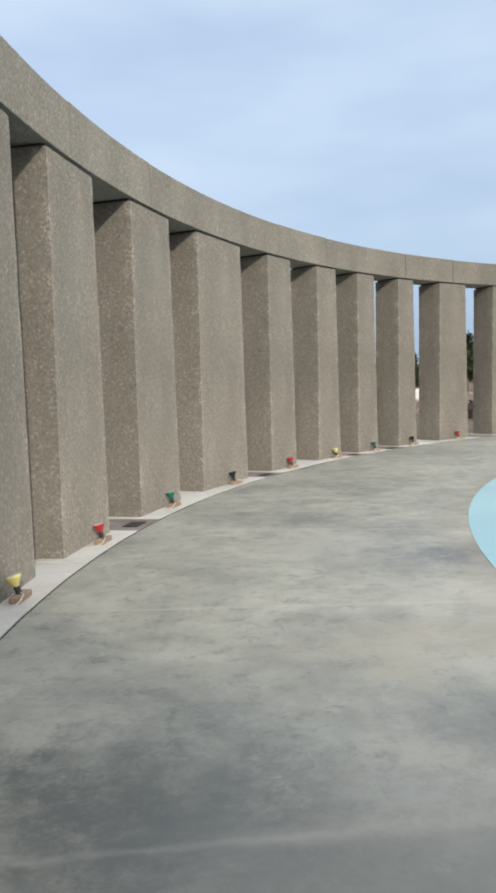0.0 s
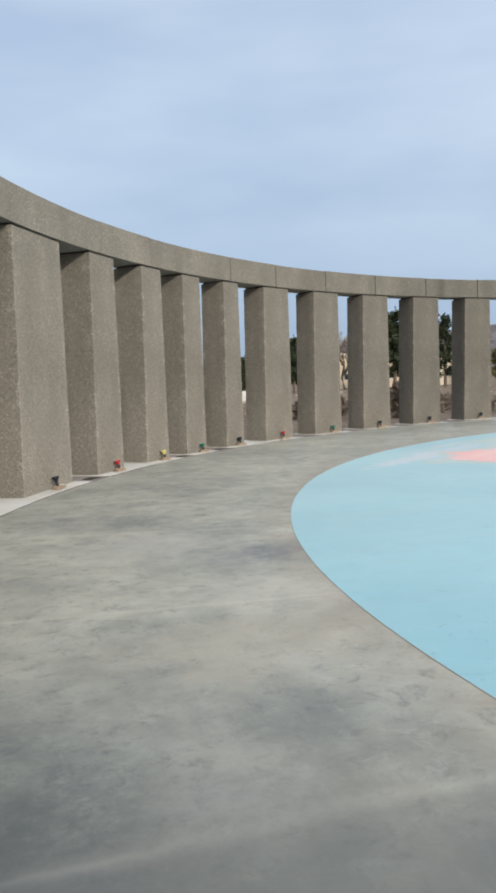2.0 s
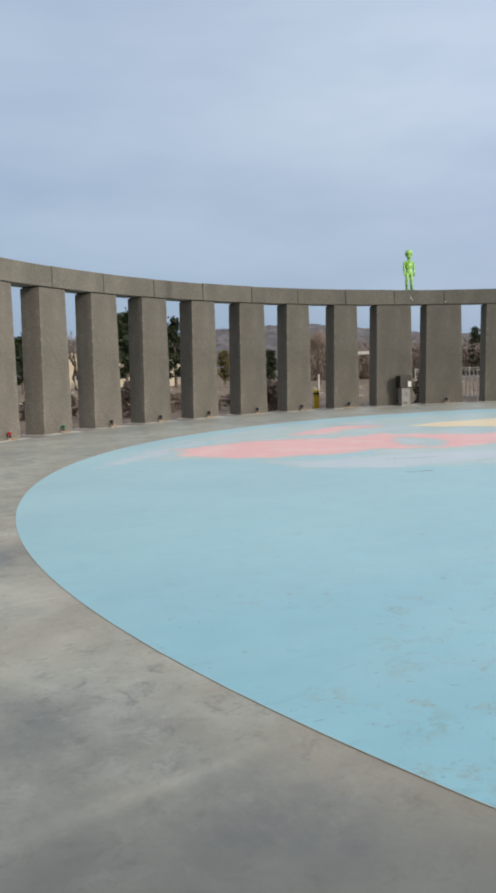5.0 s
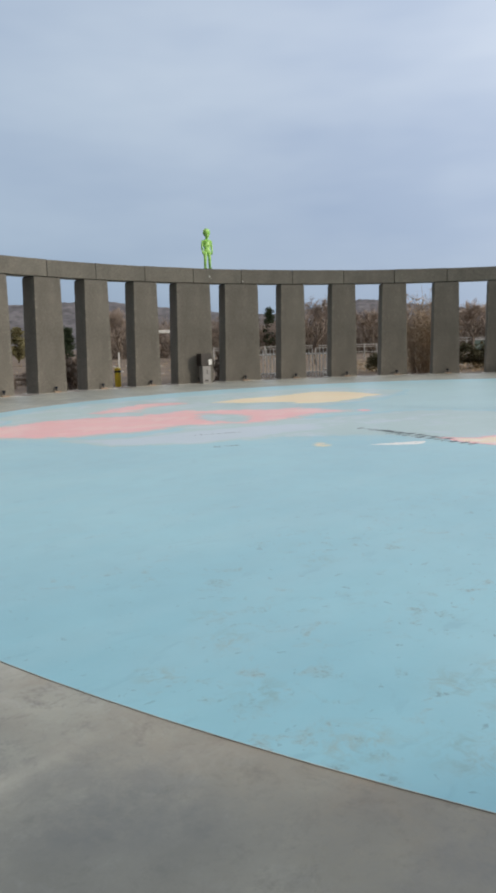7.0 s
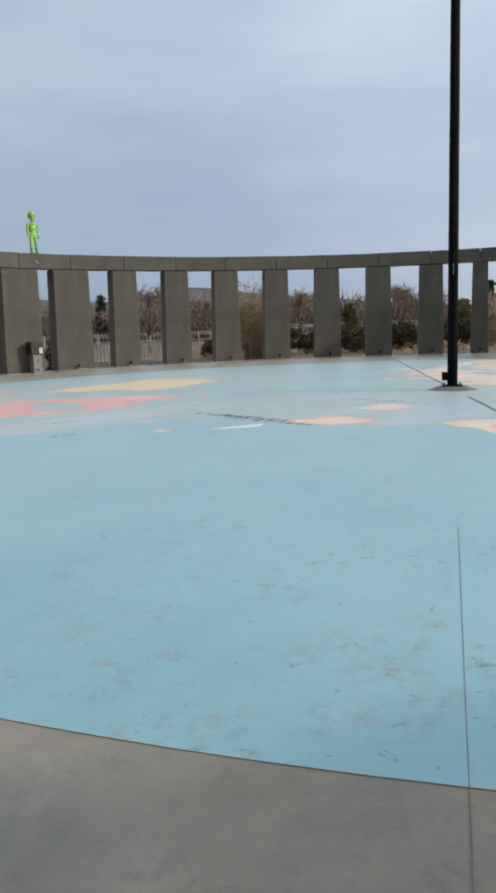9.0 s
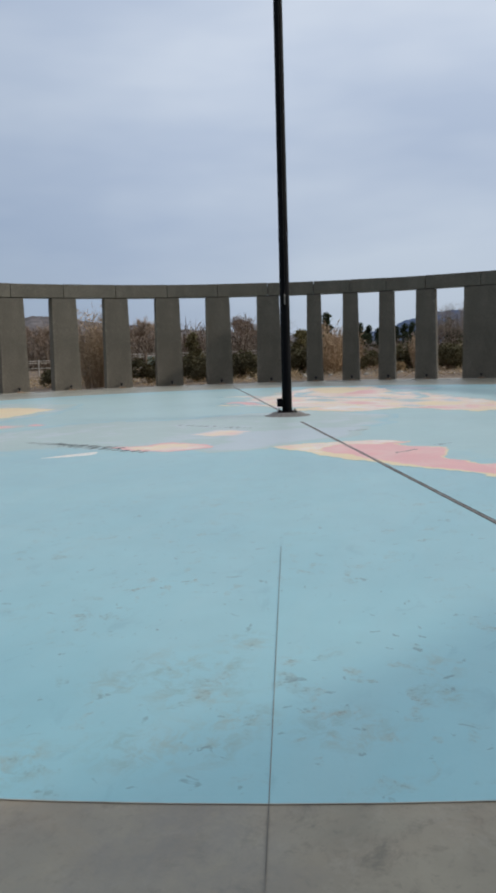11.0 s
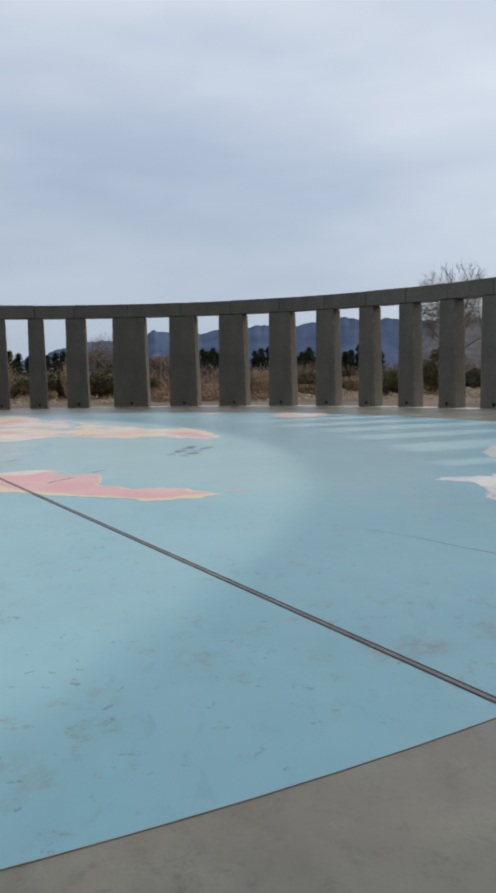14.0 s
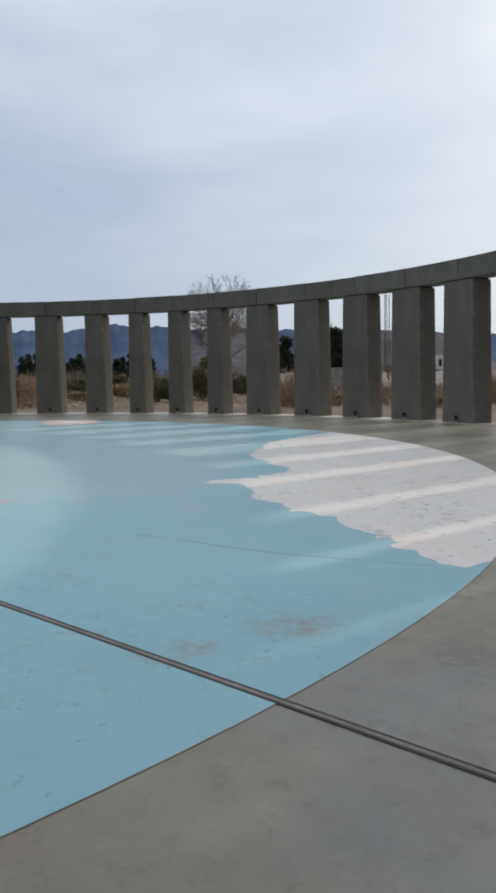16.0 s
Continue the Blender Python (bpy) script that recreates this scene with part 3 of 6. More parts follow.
TWIG = material("grey_twigs", (0.19, 0.147, 0.117), (0.31, 0.25, 0.205), scale=0.6, rough=0.95, vary=0.12)
RED_TWIG = material("russet_twigs", (0.23, 0.155, 0.105), (0.36, 0.255, 0.175), scale=0.6, rough=0.95, vary=0.1)
PALE_TWIG = material("pale_twigs", (0.25, 0.215, 0.18), (0.36, 0.315, 0.275), scale=0.6, rough=0.95)
ORANGE_TWIG = material("orange_brown_twigs", (0.38, 0.280, 0.185), (0.53, 0.400, 0.275), scale=0.6, rough=0.95, vary=0.1)
FENCE_PAINT = material("weathered_white_paint", (0.36, 0.35, 0.335), (0.52, 0.51, 0.49), scale=3, rough=0.7, grain=0.1)
BROWN_TWIG = material("brown_twigs", (0.27, 0.215, 0.175), (0.39, 0.32, 0.27), scale=0.6, rough=0.95, vary=0.12)
STRAW = material("dry_grass", (0.34, 0.24, 0.13), (0.48, 0.37, 0.22), scale=0.8, rough=0.95, vary=0.1)
PINE = material("pine_needles", (0.016, 0.028, 0.014), (0.05, 0.07, 0.03), scale=0.8, rough=0.9, vary=0.2)
OLIVE = material("olive_leaves", (0.125, 0.112, 0.050), (0.24, 0.212, 0.105), scale=0.8, rough=0.9, vary=0.2)
DRY_OLIVE = material("yellowed_leaves", (0.13, 0.11, 0.055), (0.24, 0.20, 0.11), scale=0.8, rough=0.95, vary=0.15)
SAGE = material("sage_leaves", (0.084, 0.076, 0.038), (0.168, 0.150, 0.082), scale=0.8, rough=0.95, vary=0.2)
# the haze of distance is put into this rock's blue base colour
RIDGE_FAR = material("hazed_rock", (0.056, 0.094, 0.185), (0.094, 0.138, 0.238), scale=0.010, rough=1.0, world_space=True)
RIDGE_NEAR = material("scrub_hill", (0.105, 0.098, 0.105), (0.165, 0.152, 0.158), scale=0.012, rough=1.0, world_space=True, grain=0.30, grain_scale=0.06)
WHITE = material("white_paint", (0.66, 0.66, 0.64), (0.78, 0.78, 0.76), scale=2, rough=0.6, grain=0.04)
CREAM = material("cream_render", (0.68, 0.58, 0.43), (0.78, 0.69, 0.54), scale=0.5, rough=0.9, grain=0.05)
STONE = material("pale_stone", (0.34, 0.32, 0.29), (0.48, 0.45, 0.41), scale=1.5, rough=0.9, grain=0.12, grain_scale=12)
GREY_WALL = material("grey_block_wall", (0.30, 0.285, 0.27), (0.50, 0.475, 0.45), scale=1.1, rough=0.9, grain=0.3, grain_scale=3)
EMBANK = material("grey_gravel", (0.19, 0.165, 0.142), (0.31, 0.272, 0.237), scale=0.4, rough=0.95, grain=0.2, grain_scale=3, world_space=True)
DARK_GLASS = material("dark_window", (0.02, 0.023, 0.028), (0.04, 0.045, 0.05), rough=0.15)
SAFETY_YELLOW = material("yellow_post_paint", (0.66, 0.46, 0.02), (0.76, 0.55, 0.04), scale=4, rough=0.5)
BROWN_METAL = material("brown_metal", (0.022, 0.018, 0.016), (0.04, 0.033, 0.029), scale=4, rough=0.5, metal=0.2)
WOOD = material("weathered_wood", (0.25, 0.175, 0.12), (0.39, 0.29, 0.21), scale=6, rough=0.85, stretch=(6, 1, 6), bump=0.002)
CABLE = material("cream_cable", (0.58, 0.54, 0.44), (0.66, 0.62, 0.52), rough=0.6)
SOCKET = material("black_socket", (0.015, 0.015, 0.015), (0.03, 0.03, 0.03), rough=0.5)
LENS_COLOURS = {"red": (0.48, 0.03, 0.04), "yellow": (0.70, 0.62, 0.22), "green": (0.01, 0.17, 0.11), "blue": (0.012, 0.016, 0.03)}
LENS = {k: material(k + "_glass", tuple(0.8 * q for q in c), c, rough=0.25) for k, c in LENS_COLOURS.items()}
FACE_GLASS = material("pale_bulb_face", (0.62, 0.60, 0.52), (0.72, 0.70, 0.62), rough=0.2)


# ---- building helpers ----
from mathutils.geometry import delaunay_2d_cdt


def mesh_of(name, bm):
    me = bpy.data.meshes.new(name)
    bm.to_mesh(me)
    bm.free()
    return me


def thing(name, bm, mat, m=None, label="", category="", group="", kind=""):
    ob = new(name, mesh_of(name, bm))
    ob.data.materials.append(mat)
    if m is not None:
        ob.matrix_world = m
    return tagged(ob, label, category, group, kind)


def empty(name, m=None, label="", category="", group="", kind=""):
    ob = new(name)
    if m is not None:
        ob.matrix_world = m
    return tagged(ob, label, category, group, kind)


def part(name, bm, mat, parent, label=""):
    """One mesh under a thing, in the thing's own frame."""
    ob = new(name, bm if isinstance(bm, bpy.types.Mesh) else mesh_of(name, bm))
    if not ob.data.materials:
        ob.data.materials.append(mat)
    ob.parent = parent
    return tagged(ob, label)


def box(sx, sy, sz, x=0, y=0, z=0, bevel=0.0, bm=None):
    """A box with its middle at x, y and its foot at z."""
    bm = bm or bmesh.new()
    made = bmesh.ops.create_cube(bm, size=1.0, matrix=Matrix.Translation((x, y, z + sz / 2)) @ Matrix.Diagonal((sx, sy, sz, 1)))
    if bevel:
        edges = list({e for v in made["verts"] for e in v.link_edges})
        bmesh.ops.bevel(bm, geom=edges, offset=bevel, segments=2, affect="EDGES", profile=0.6)
    return bm


def cone(r1, r2, h, x=0, y=0, z=0, sides=24, bm=None, turn=None):
    bm = bm or bmesh.new()
    m = Matrix.Translation((x, y, z)) @ (turn or Matrix.Identity(4)) @ Matrix.Translation((0, 0, h / 2))
    bmesh.ops.create_cone(bm, cap_ends=True, segments=sides, radius1=r1, radius2=r2, depth=h, matrix=m)
    return bm


def ball(rx, ry, rz, x, y, z, bm, sub=2, turn=None):
    m = Matrix.Translation((x, y, z)) @ (turn or Matrix.Identity(4)) @ Matrix.Diagonal((rx, ry, rz, 1))
    bmesh.ops.create_icosphere(bm, subdivisions=sub, radius=1.0, matrix=m)
    return bm


def tube(points, radius, sides=6, bm=None):
    """A round bar along points; radius may be a list."""
    bm = bm or bmesh.new()
    pts = [Vector(p) for p in points]
    radii = radius if isinstance(radius, (list, tuple)) else [radius] * len(pts)
    rings = []
    for i, p in enumerate(pts):
        way = (pts[min(i + 1, len(pts) - 1)] - pts[max(i - 1, 0)]).normalized()
        side = way.orthogonal().normalized()
        up = way.cross(side)
        rings.append([bm.verts.new(p + radii[i] * (math.cos(a) * side + math.sin(a) * up))
                      for a in (2 * math.pi * k / sides for k in range(sides))])
    for a, b in zip(rings, rings[1:]):
        # nearest start, so that the bar does not twist
        shift = min(range(sides), key=lambda s: (a[0].co - b[s].co).length)
        for k in range(sides):
            bm.faces.new((a[k], a[(k + 1) % sides], b[(k + 1 + shift) % sides], b[(k + shift) % sides]))
    bm.faces.new(list(reversed(rings[0])))
    bm.faces.new(rings[-1])
    return bm


def arc_block(a0, a1, r0, r1, z0, z1, steps=6, cx=0.0, cy=0.0, chamfer=0.0):
    """A block of a ring between two angles in degrees."""
    bm = bmesh.new()
    profile = [(r0, z0), (r1, z0), (r1, z1), (r0, z1)]
    if chamfer:
        c = chamfer
        profile = [(r0, z0 + c), (r0 + c, z0), (r1 - c, z0), (r1, z0 + c), (r1, z1 - c), (r1 - c, z1), (r0 + c, z1), (r0, z1 - c)]
    rows = []
    for i in range(steps + 1):
        a = radians(a0 + (a1 - a0) * i / steps)
        rows.append([bm.verts.new((cx + r * math.cos(a), cy + r * math.sin(a), z)) for r, z in profile])
    n = len(profile)
    for p, q in zip(rows, rows[1:]):
        for k in range(n):
            bm.faces.new((p[k], p[(k + 1) % n], q[(k + 1) % n], q[k]))
    bm.faces.new(rows[0])
    bm.faces.new(list(reversed(rows[-1])))
    bmesh.ops.recalc_face_normals(bm, faces=bm.faces)
    return bm


def spin(deg, r=0.0, z=0.0):
    """A frame on the ring: x outwards, y along it, anticlockwise."""
    return pose(r * math.cos(radians(deg)), r * math.sin(radians(deg)), z, 0, 0, deg)


# ---- the ring's plan: middle of each pillar in degrees, and its width at the foot ----
RING = [(177.46, 1.80), (170.87, 1.44), (163.80, 1.50), (156.54, 1.86), (149.62, 1.13), (143.90, 0.99), (139.02, 0.91), (133.99, 0.83), (128.12, 1.30), (121.55, 1.30), (115.02, 1.31), (108.39, 1.31), (101.76, 1.27), (95.05, 1.36), (88.69, 1.25), (82.08, 1.27), (75.44, 1.79), (68.75, 1.78), (61.59, 1.29), (54.47, 1.30), (47.52, 1.31), (40.47, 1.30), (33.35, 1.33), (26.28, 1.33)]
RING += [(19.19, 1.27), (12.75, 0.85), (7.69, 0.88), (2.59, 0.93), (-2.72, 1.14), (-10.01, 1.79), (-17.44, 1.49), (-24.37, 1.46), (-31.19, 1.29), (-37.53, 1.10), (-43.21, 0.92), (-48.60, 0.91), (-54.00, 0.92), (-59.93, 1.29), (-66.59, 1.38), (-73.15, 1.37), (-79.63, 1.39), (-86.19, 1.40)]
RING = [(a + 0.11, w - 0.08) if -75 < a < 3 else (a, w) for a, w in RING]
RING += [(-94.20, 1.34), (-100.40, 1.30), (-107.00, 1.68), (-113.55, 1.22), (-119.15, 1.08), (-124.00, 0.82), (-128.70, 0.92), (-134.00, 1.12), (-140.60, 1.56)]
RING = [(212.0, 1.40), (205.0, 1.40), (198.0, 1.40), (191.0, 1.40), (184.1, 1.44)] + RING
NEXT = RING[1:] + [(RING[0][0] - 360.0, RING[0][1])]
R_IN, R_OUT, PILLAR_TOP, BEAM_LOW, BEAM_TOP = 20.25, 20.97, 4.285, 4.33, 4.945
SLAB_R = 19.92
LEAN = 0.045          # by which the pillars' heads stand further in than their feet
SEA_X, SEA_Y, SEA_R = -0.74, 0.07, 15.19

# ---- ground, slab, painted floor ----
bm = bmesh.new()
radii = [0.5] + [24 * 1.22 ** k for k in range(27)]
loops = []
for r in radii:
    loop = []
    for k in range(96):
        a = 2 * math.pi * k / 96
        x, y = r * math.cos(a), r * math.sin(a)
        lift = 0.0 if r < 26 else 0.10 * noise.noise((x * 0.09, y * 0.09, 3.0)) + 0.05 * noise.noise((x * 0.4, y * 0.4, 1.0))
        loop.append(bm.verts.new((x, y, -0.12 + lift)))
    loops.append(loop)
bm.faces.new(loops[0])
for p, q in zip(loops, loops[1:]):
    for k in range(96):
        bm.faces.new((p[k], q[k], q[(k + 1) % 96], p[(k + 1) % 96]))
bmesh.ops.recalc_face_normals(bm, faces=bm.faces)
thing("ground", bm, GROUND, label="bare brown desert ground with stones", kind="structure")

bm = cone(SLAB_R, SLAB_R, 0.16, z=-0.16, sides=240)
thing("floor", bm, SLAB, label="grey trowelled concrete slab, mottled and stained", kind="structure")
bm = cone(21.09, 21.09, 0.18, z=-0.185, sides=240)
thing("footing", bm, PAVER, label="brown concrete footing under the pillars", kind="structure")


def flat(outline, z, fade=0.0):
    """A thin sheet of paint over an outline; over the width fade its attribute "body" rises from 0 to 1."""
    ring = np.array(outline)
    nxt = np.roll(ring, -1, axis=0)
    inner = np.zeros((0, 2))
    if fade:
        step = max(0.10, fade * 0.6)
        gx, gy = np.meshgrid(np.arange(ring[:, 0].min(), ring[:, 0].max(), step), np.arange(ring[:, 1].min(), ring[:, 1].max(), step))
        grid = np.stack([gx.ravel(), gy.ravel()], 1)
        cross = ((ring[None, :, 1] > grid[:, None, 1]) != (nxt[None, :, 1] > grid[:, None, 1]))
        with np.errstate(divide="ignore", invalid="ignore"):
            at = ring[None, :, 0] + (grid[:, None, 1] - ring[None, :, 1]) * (nxt - ring)[None, :, 0] / (nxt - ring)[None, :, 1]
        inside = (cross & (grid[:, None, 0] < at)).sum(1) % 2 == 1
        far = np.sqrt(((grid[:, None, :] - ring[None, :, :]) ** 2).sum(-1)).min(1)
        keep = inside & (far > 0.06)
        inner, depth = grid[keep], far[keep]
    pts = [Vector((float(x), float(y))) for x, y in np.vstack([ring, inner])]
    n = len(ring)
    verts, edges, faces, from_v, _, _ = delaunay_2d_cdt(pts, [(k, (k + 1) % n) for k in range(n)], [list(range(n))], 1, 1e-5)
    bm = bmesh.new()
    body = bm.verts.layers.float.new("body")
    made = []
    for v, origin in zip(verts, from_v):
        q = bm.verts.new((v.x, v.y, z))
        k = origin[0] if len(origin) else 0
        q[body] = (min(1.0, float(depth[k - n]) / fade) if k >= n else 0.0) if fade else 1.0
        made.append(q)
    for f in faces:
        face = bm.faces.new([made[k] for k in f])
        face.normal_update()
        if face.normal.z < 0:
            face.normal_flip()
    # the coat's own edge, down to the floor
    rims = [e for e in bm.edges if len(e.link_faces) == 1]
    low = {v: bm.verts.new((v.co.x, v.co.y, 0.0038)) for e in rims for v in e.verts}
    for v, q in low.items():
        q[body] = v[body]
    for e in rims:
        p, q = e.verts
        bm.faces.new((p, q, low[q], low[p]))
    return bm


def coast(points, jag=0.10, step=0.07, seed=0.0, closed=True):
    """Rounds an outline and frays it like a hand-painted coast."""
    n = len(points)
    dense = []
    for i in range(n if closed else n - 1):
        p0, p1, p2, p3 = (Vector((*points[(i + k - 1) % n if closed else min(max(i + k - 1, 0), n - 1)], 0)) for k in range(4))
        count = max(2, int((p2 - p1).length / step))
        for k in range(count):
            t = k / count
            q = 0.5 * ((2 * p1) + (p2 - p0) * t + (2 * p0 - 5 * p1 + 4 * p2 - p3) * t * t + (3 * p1 - p0 - 3 * p2 + p3) * t ** 3)
            q = q * 0.5 + (p1 + (p2 - p1) * t) * 0.5
            d = Vector((noise.noise((q.x * 1.6, q.y * 1.6, seed)), noise.noise((q.x * 1.6, q.y * 1.6, seed + 9)), 0)) * jag
            d += Vector((noise.noise((q.x * 6, q.y * 6, seed)), noise.noise((q.x * 6, q.y * 6, seed + 5)), 0)) * jag * 0.55
            d += Vector((noise.noise((q.x * 15, q.y * 15, seed)), noise.noise((q.x * 15, q.y * 15, seed + 5)), 0)) * 0.05
            dense.append((q.x + d.x, q.y + d.y))
    return dense


SEAM = material("dirty_seam", (0.15, 0.148, 0.138), (0.235, 0.225, 0.205), scale=3, rough=0.9, world_space=True)
EDGE = material("concrete_edge_joint", (0.32, 0.31, 0.285), (0.44, 0.42, 0.38), scale=3, rough=0.9, world_space=True)
bm = cone(SEA_R, SEA_R, 0.004, x=SEA_X, y=SEA_Y, sides=260)
thing("painted_floor", bm, SEA, label="round floor painted sky blue as the sea of a world map", kind="structure")
bm = arc_block(0, 360, SEA_R - 0.001, SEA_R + 0.003, -0.02, 0.0042, 260, SEA_X, SEA_Y)
thing("trim_painted_floor_edge", bm, EDGE, label="thin grey joint round the painted floor", kind="structure")
bm = arc_block(0, 360, SLAB_R - 0.004, SLAB_R + 0.012, -0.03, 0.003, 240)
thing("trim_slab_edge", bm, DARK_GAP, label="dark joint round the edge of the slab", kind="structure")

LEVEL = {"n": 0}


def painted(name, points, mat, label, jag=0.10, fade=None):
    """A painted land or shoal on the floor, each a hair over the last."""
    LEVEL["n"] += 1
    z = 0.0043 + 0.00006 * LEVEL["n"]
    return thing(name, flat(coast(points, max(jag, 0.09), seed=LEVEL["n"] * 3.7), z, 0.12 + jag * 2.4 if fade is None else fade), mat, label=label, kind="structure")


# the far sea's greener tone, with sky sheen and sunlight put into the colour
painted("painted_shoal", [(-13.6, 7.6), (-11.2, 7.2), (-10.2, 5.4), (-9.4, 4.0), (-8.3, 2.9), (-7.6, 1.5), (-7.0, -0.6), (-7.4, -2.9), (-8.4, -4.9), (-10.4, -6.6), (-11.0, -8.6),
                          (-6.0, -10.9), (-2.0, -12.8), (3.0, -13.9), (8.0, -11.9), (12.2, -7.0), (14.0, -1.5), (13.6, 4.0), (11.0, 9.2), (6.0, 13.4), (0.0, 14.8), (-5.0, 14.2),
                          (-10.0, 11.6)], land_paint("shallow", "sea"), "pale green-blue far sea with sky sheen in its colour", 0.25, 3.2)
painted("painted_shoal", [(-10.31, 5.86), (-9.33, 4.45), (-8.44, 3.64), (-7.15, 2.52), (-6.86, 1.52), (-6.88, -0.69), (-5.88, -1.30), (-4.38, -1.32), (-2.48, -2.54),
                          (0.22, -2.47), (1.54, 0.62), (-0.95, 2.44), (-2.13, 4.65), (-4.42, 5.28), (-6.90, 6.71)], land_paint("shoal", "sea"),
        "green-blue shallow sea painted on the floor", 0.25)
painted("painted_shoal", [(-12.47, 9.09), (-10.10, 6.96), (-6.90, 7.31), (-3.81, 6.67), (0.60, 6.90), (4.32, 8.44), (4.56, 12.09), (0.19, 13.54), (-4.80, 13.92), (-8.82, 12.31)],
        land_paint("shoal", "sea"), "green-blue northern sea painted on the floor", 0.25)
painted("painted_shelf", [(-10.20, 6.76), (-9.01, 5.94), (-7.41, 5.82), (-6.62, 5.31), (-5.63, 4.80), (-5.53, 4.30), (-6.44, 3.71), (-7.34, 3.87), (-8.43, 4.04), (-9.33, 4.45),
                          (-10.22, 5.36)], land_paint("lilac", "shoal"), "pale lilac sea shelf painted on the floor", 0.15)
painted("painted_shelf", [(-6.27, -0.09), (-5.37, -0.20), (-4.27, 0.18), (-3.17, -0.73), (-2.58, -2.34), (-4.48, -2.32), (-5.58, -1.51), (-6.58, -1.09), (-6.88, -0.59)], land_paint("lilac", "shoal"),
        "pale lilac sea shelf painted on the floor", 0.15)
painted("painted_shelf", [(-12.99, 7.70), (-10.87, 8.96), (-8.74, 11.01), (-9.03, 11.52), (-11.46, 9.77), (-12.88, 8.30)], land_paint("lilac", "sea"),
        "pale strip of ice painted along the floor's rim", 0.15)
painted("painted_land", [(-10.69, 9.44), (-10.14, 10.22), (-9.14, 10.21), (-7.99, 10.55), (-7.36, 10.31), (-6.49, 9.73), (-5.87, 9.42), (-4.48, 9.69), (-4.36, 9.02), (-3.25, 7.68),
                         (-2.63, 7.07), (-2.69, 5.96), (-2.52, 5.17), (-3.32, 5.51), (-4.11, 5.57), (-4.91, 5.43), (-5.92, 5.38), (-6.83, 5.97), (-7.25, 6.35), (-8.27, 6.39),
                         (-9.13, 6.67), (-9.78, 6.98), (-10.30, 7.15), (-10.57, 7.67), (-10.91, 8.46)], land_paint("pink", "shoal"), "faded pink land of the world map", 0.32, 0.6)
painted("painted_land", [(-7.09, 10.89), (-6.2, 11.5), (-5.26, 11.93), (-3.87, 12.41), (-2.56, 12.03), (-3.34, 10.9), (-4.83, 10.7), (-5.99, 9.9), (-6.3, 10.4)], land_paint("pink", "shoal"),
        "thin pink northern land of the world map", 0.32, 0.75)
painted("painted_land", [(-6.43, 7.5), (-5.39, 8.37), (-4.82, 8.15), (-4.85, 7.18), (-5.5, 6.1), (-6.11, 6.01), (-6.53, 6.6)], land_paint("shoal", "pink"), "green-blue bay in the pink land", 0.25, 0.5)
painted("painted_land", [(-2.74, 10.69), (-1.02, 10.98), (0.58, 10.77), (2.22, 10.91), (2.83, 9.94), (2.06, 7.99), (0.64, 7.75), (-0.84, 7.49), (-1.89, 8.05), (-1.54, 8.75), (-2.23, 9.41)], land_paint("yellow", "shoal"),
        "yellow island of the world map", 0.15, 0.25)
painted("painted_land", [(-8.05, 2.78), (-7.85, 2.73), (-8.00, 2.33), (-8.35, 2.24), (-8.40, 2.54)], land_paint("yellow", "sea"), "small pale yellow island of the world map", 0.06)
painted("painted_land", [(-7.76, 1.78), (-7.26, 1.57), (-6.96, 1.32), (-7.16, 1.22), (-7.46, 1.32)], ICE, "thin white stroke on the painted sea", 0.06)
painted("painted_land", [(-2.82, 5.66), (-2.42, 5.65), (-2.62, 5.16), (-3.02, 5.16)], land_paint("pink", "sea"), "small pink island of the world map", 0.06)
painted("painted_land", [(-6.46, 1.41), (-6.16, 1.01), (-5.60, 0.60), (-5.72, -0.02), (-6.22, -0.42), (-6.77, 0.01), (-6.77, 0.51), (-6.66, 0.91)], land_paint("peach", "pink"),
        "peach-coloured land of the world map", 0.10)
painted("painted_land", [(-4.46, 0.79), (-3.50, 0.58), (-3.50, 0.10), (-3.74, -0.22), (-4.44, -0.30), (-4.70, 0.25)], land_paint("peach", "lilac"), "small pale peach-coloured island of the world map", 0.08)
painted("painted_land", [(3.17, 3.49), (3.96, 2.79), (3.65, 1.89), (2.55, 2.10), (2.86, 3.00)], land_paint("yellow", "sea"), "small pale yellow island of the world map", 0.12)
painted("painted_land", [(7.18, 4.93), (7.87, 3.73), (7.57, 2.75), (6.77, 3.45)], land_paint("peach", "sea"), "small pale island of the world map", 0.12)
painted("painted_land", [(3.32, 3.03), (6.4, 3.3), (12.06, 3.22), (13.38, 0.42), (8.39, -2.43), (4.6, -4.6), (3.77, -5.7), (1.07, -6.27), (0.56, -5.59), (1.56, -4.24), (2.63, -3.0), (2.38, -2.42), (1.42, -1.81), (0.76, -0.92), (2.13, -0.31), (2.04, 0.93)], land_paint("peach", "shoal"),
        "worn peach wash between the painted lands", 0.30, 0.7)
painted("painted_land", [(7.86, 2.34), (11.97, 2.30), (14.07, 0.89), (11.95, -1.38), (10.85, -0.97), (6.94, -2.43), (5.53, -2.42), (5.34, -1.62), (6.24, -0.23), (6.45, 0.77),
                         (7.06, 1.76)], land_paint("peach", "sea"), "peach and pink land of the world map", 0.30)
painted("painted_land", [(8.66, 1.34), (11.26, 1.42), (12.36, 0.51), (10.25, -0.47), (8.05, -0.64)], land_paint("pink", "peach"), "pink region within the peach land", 0.3)
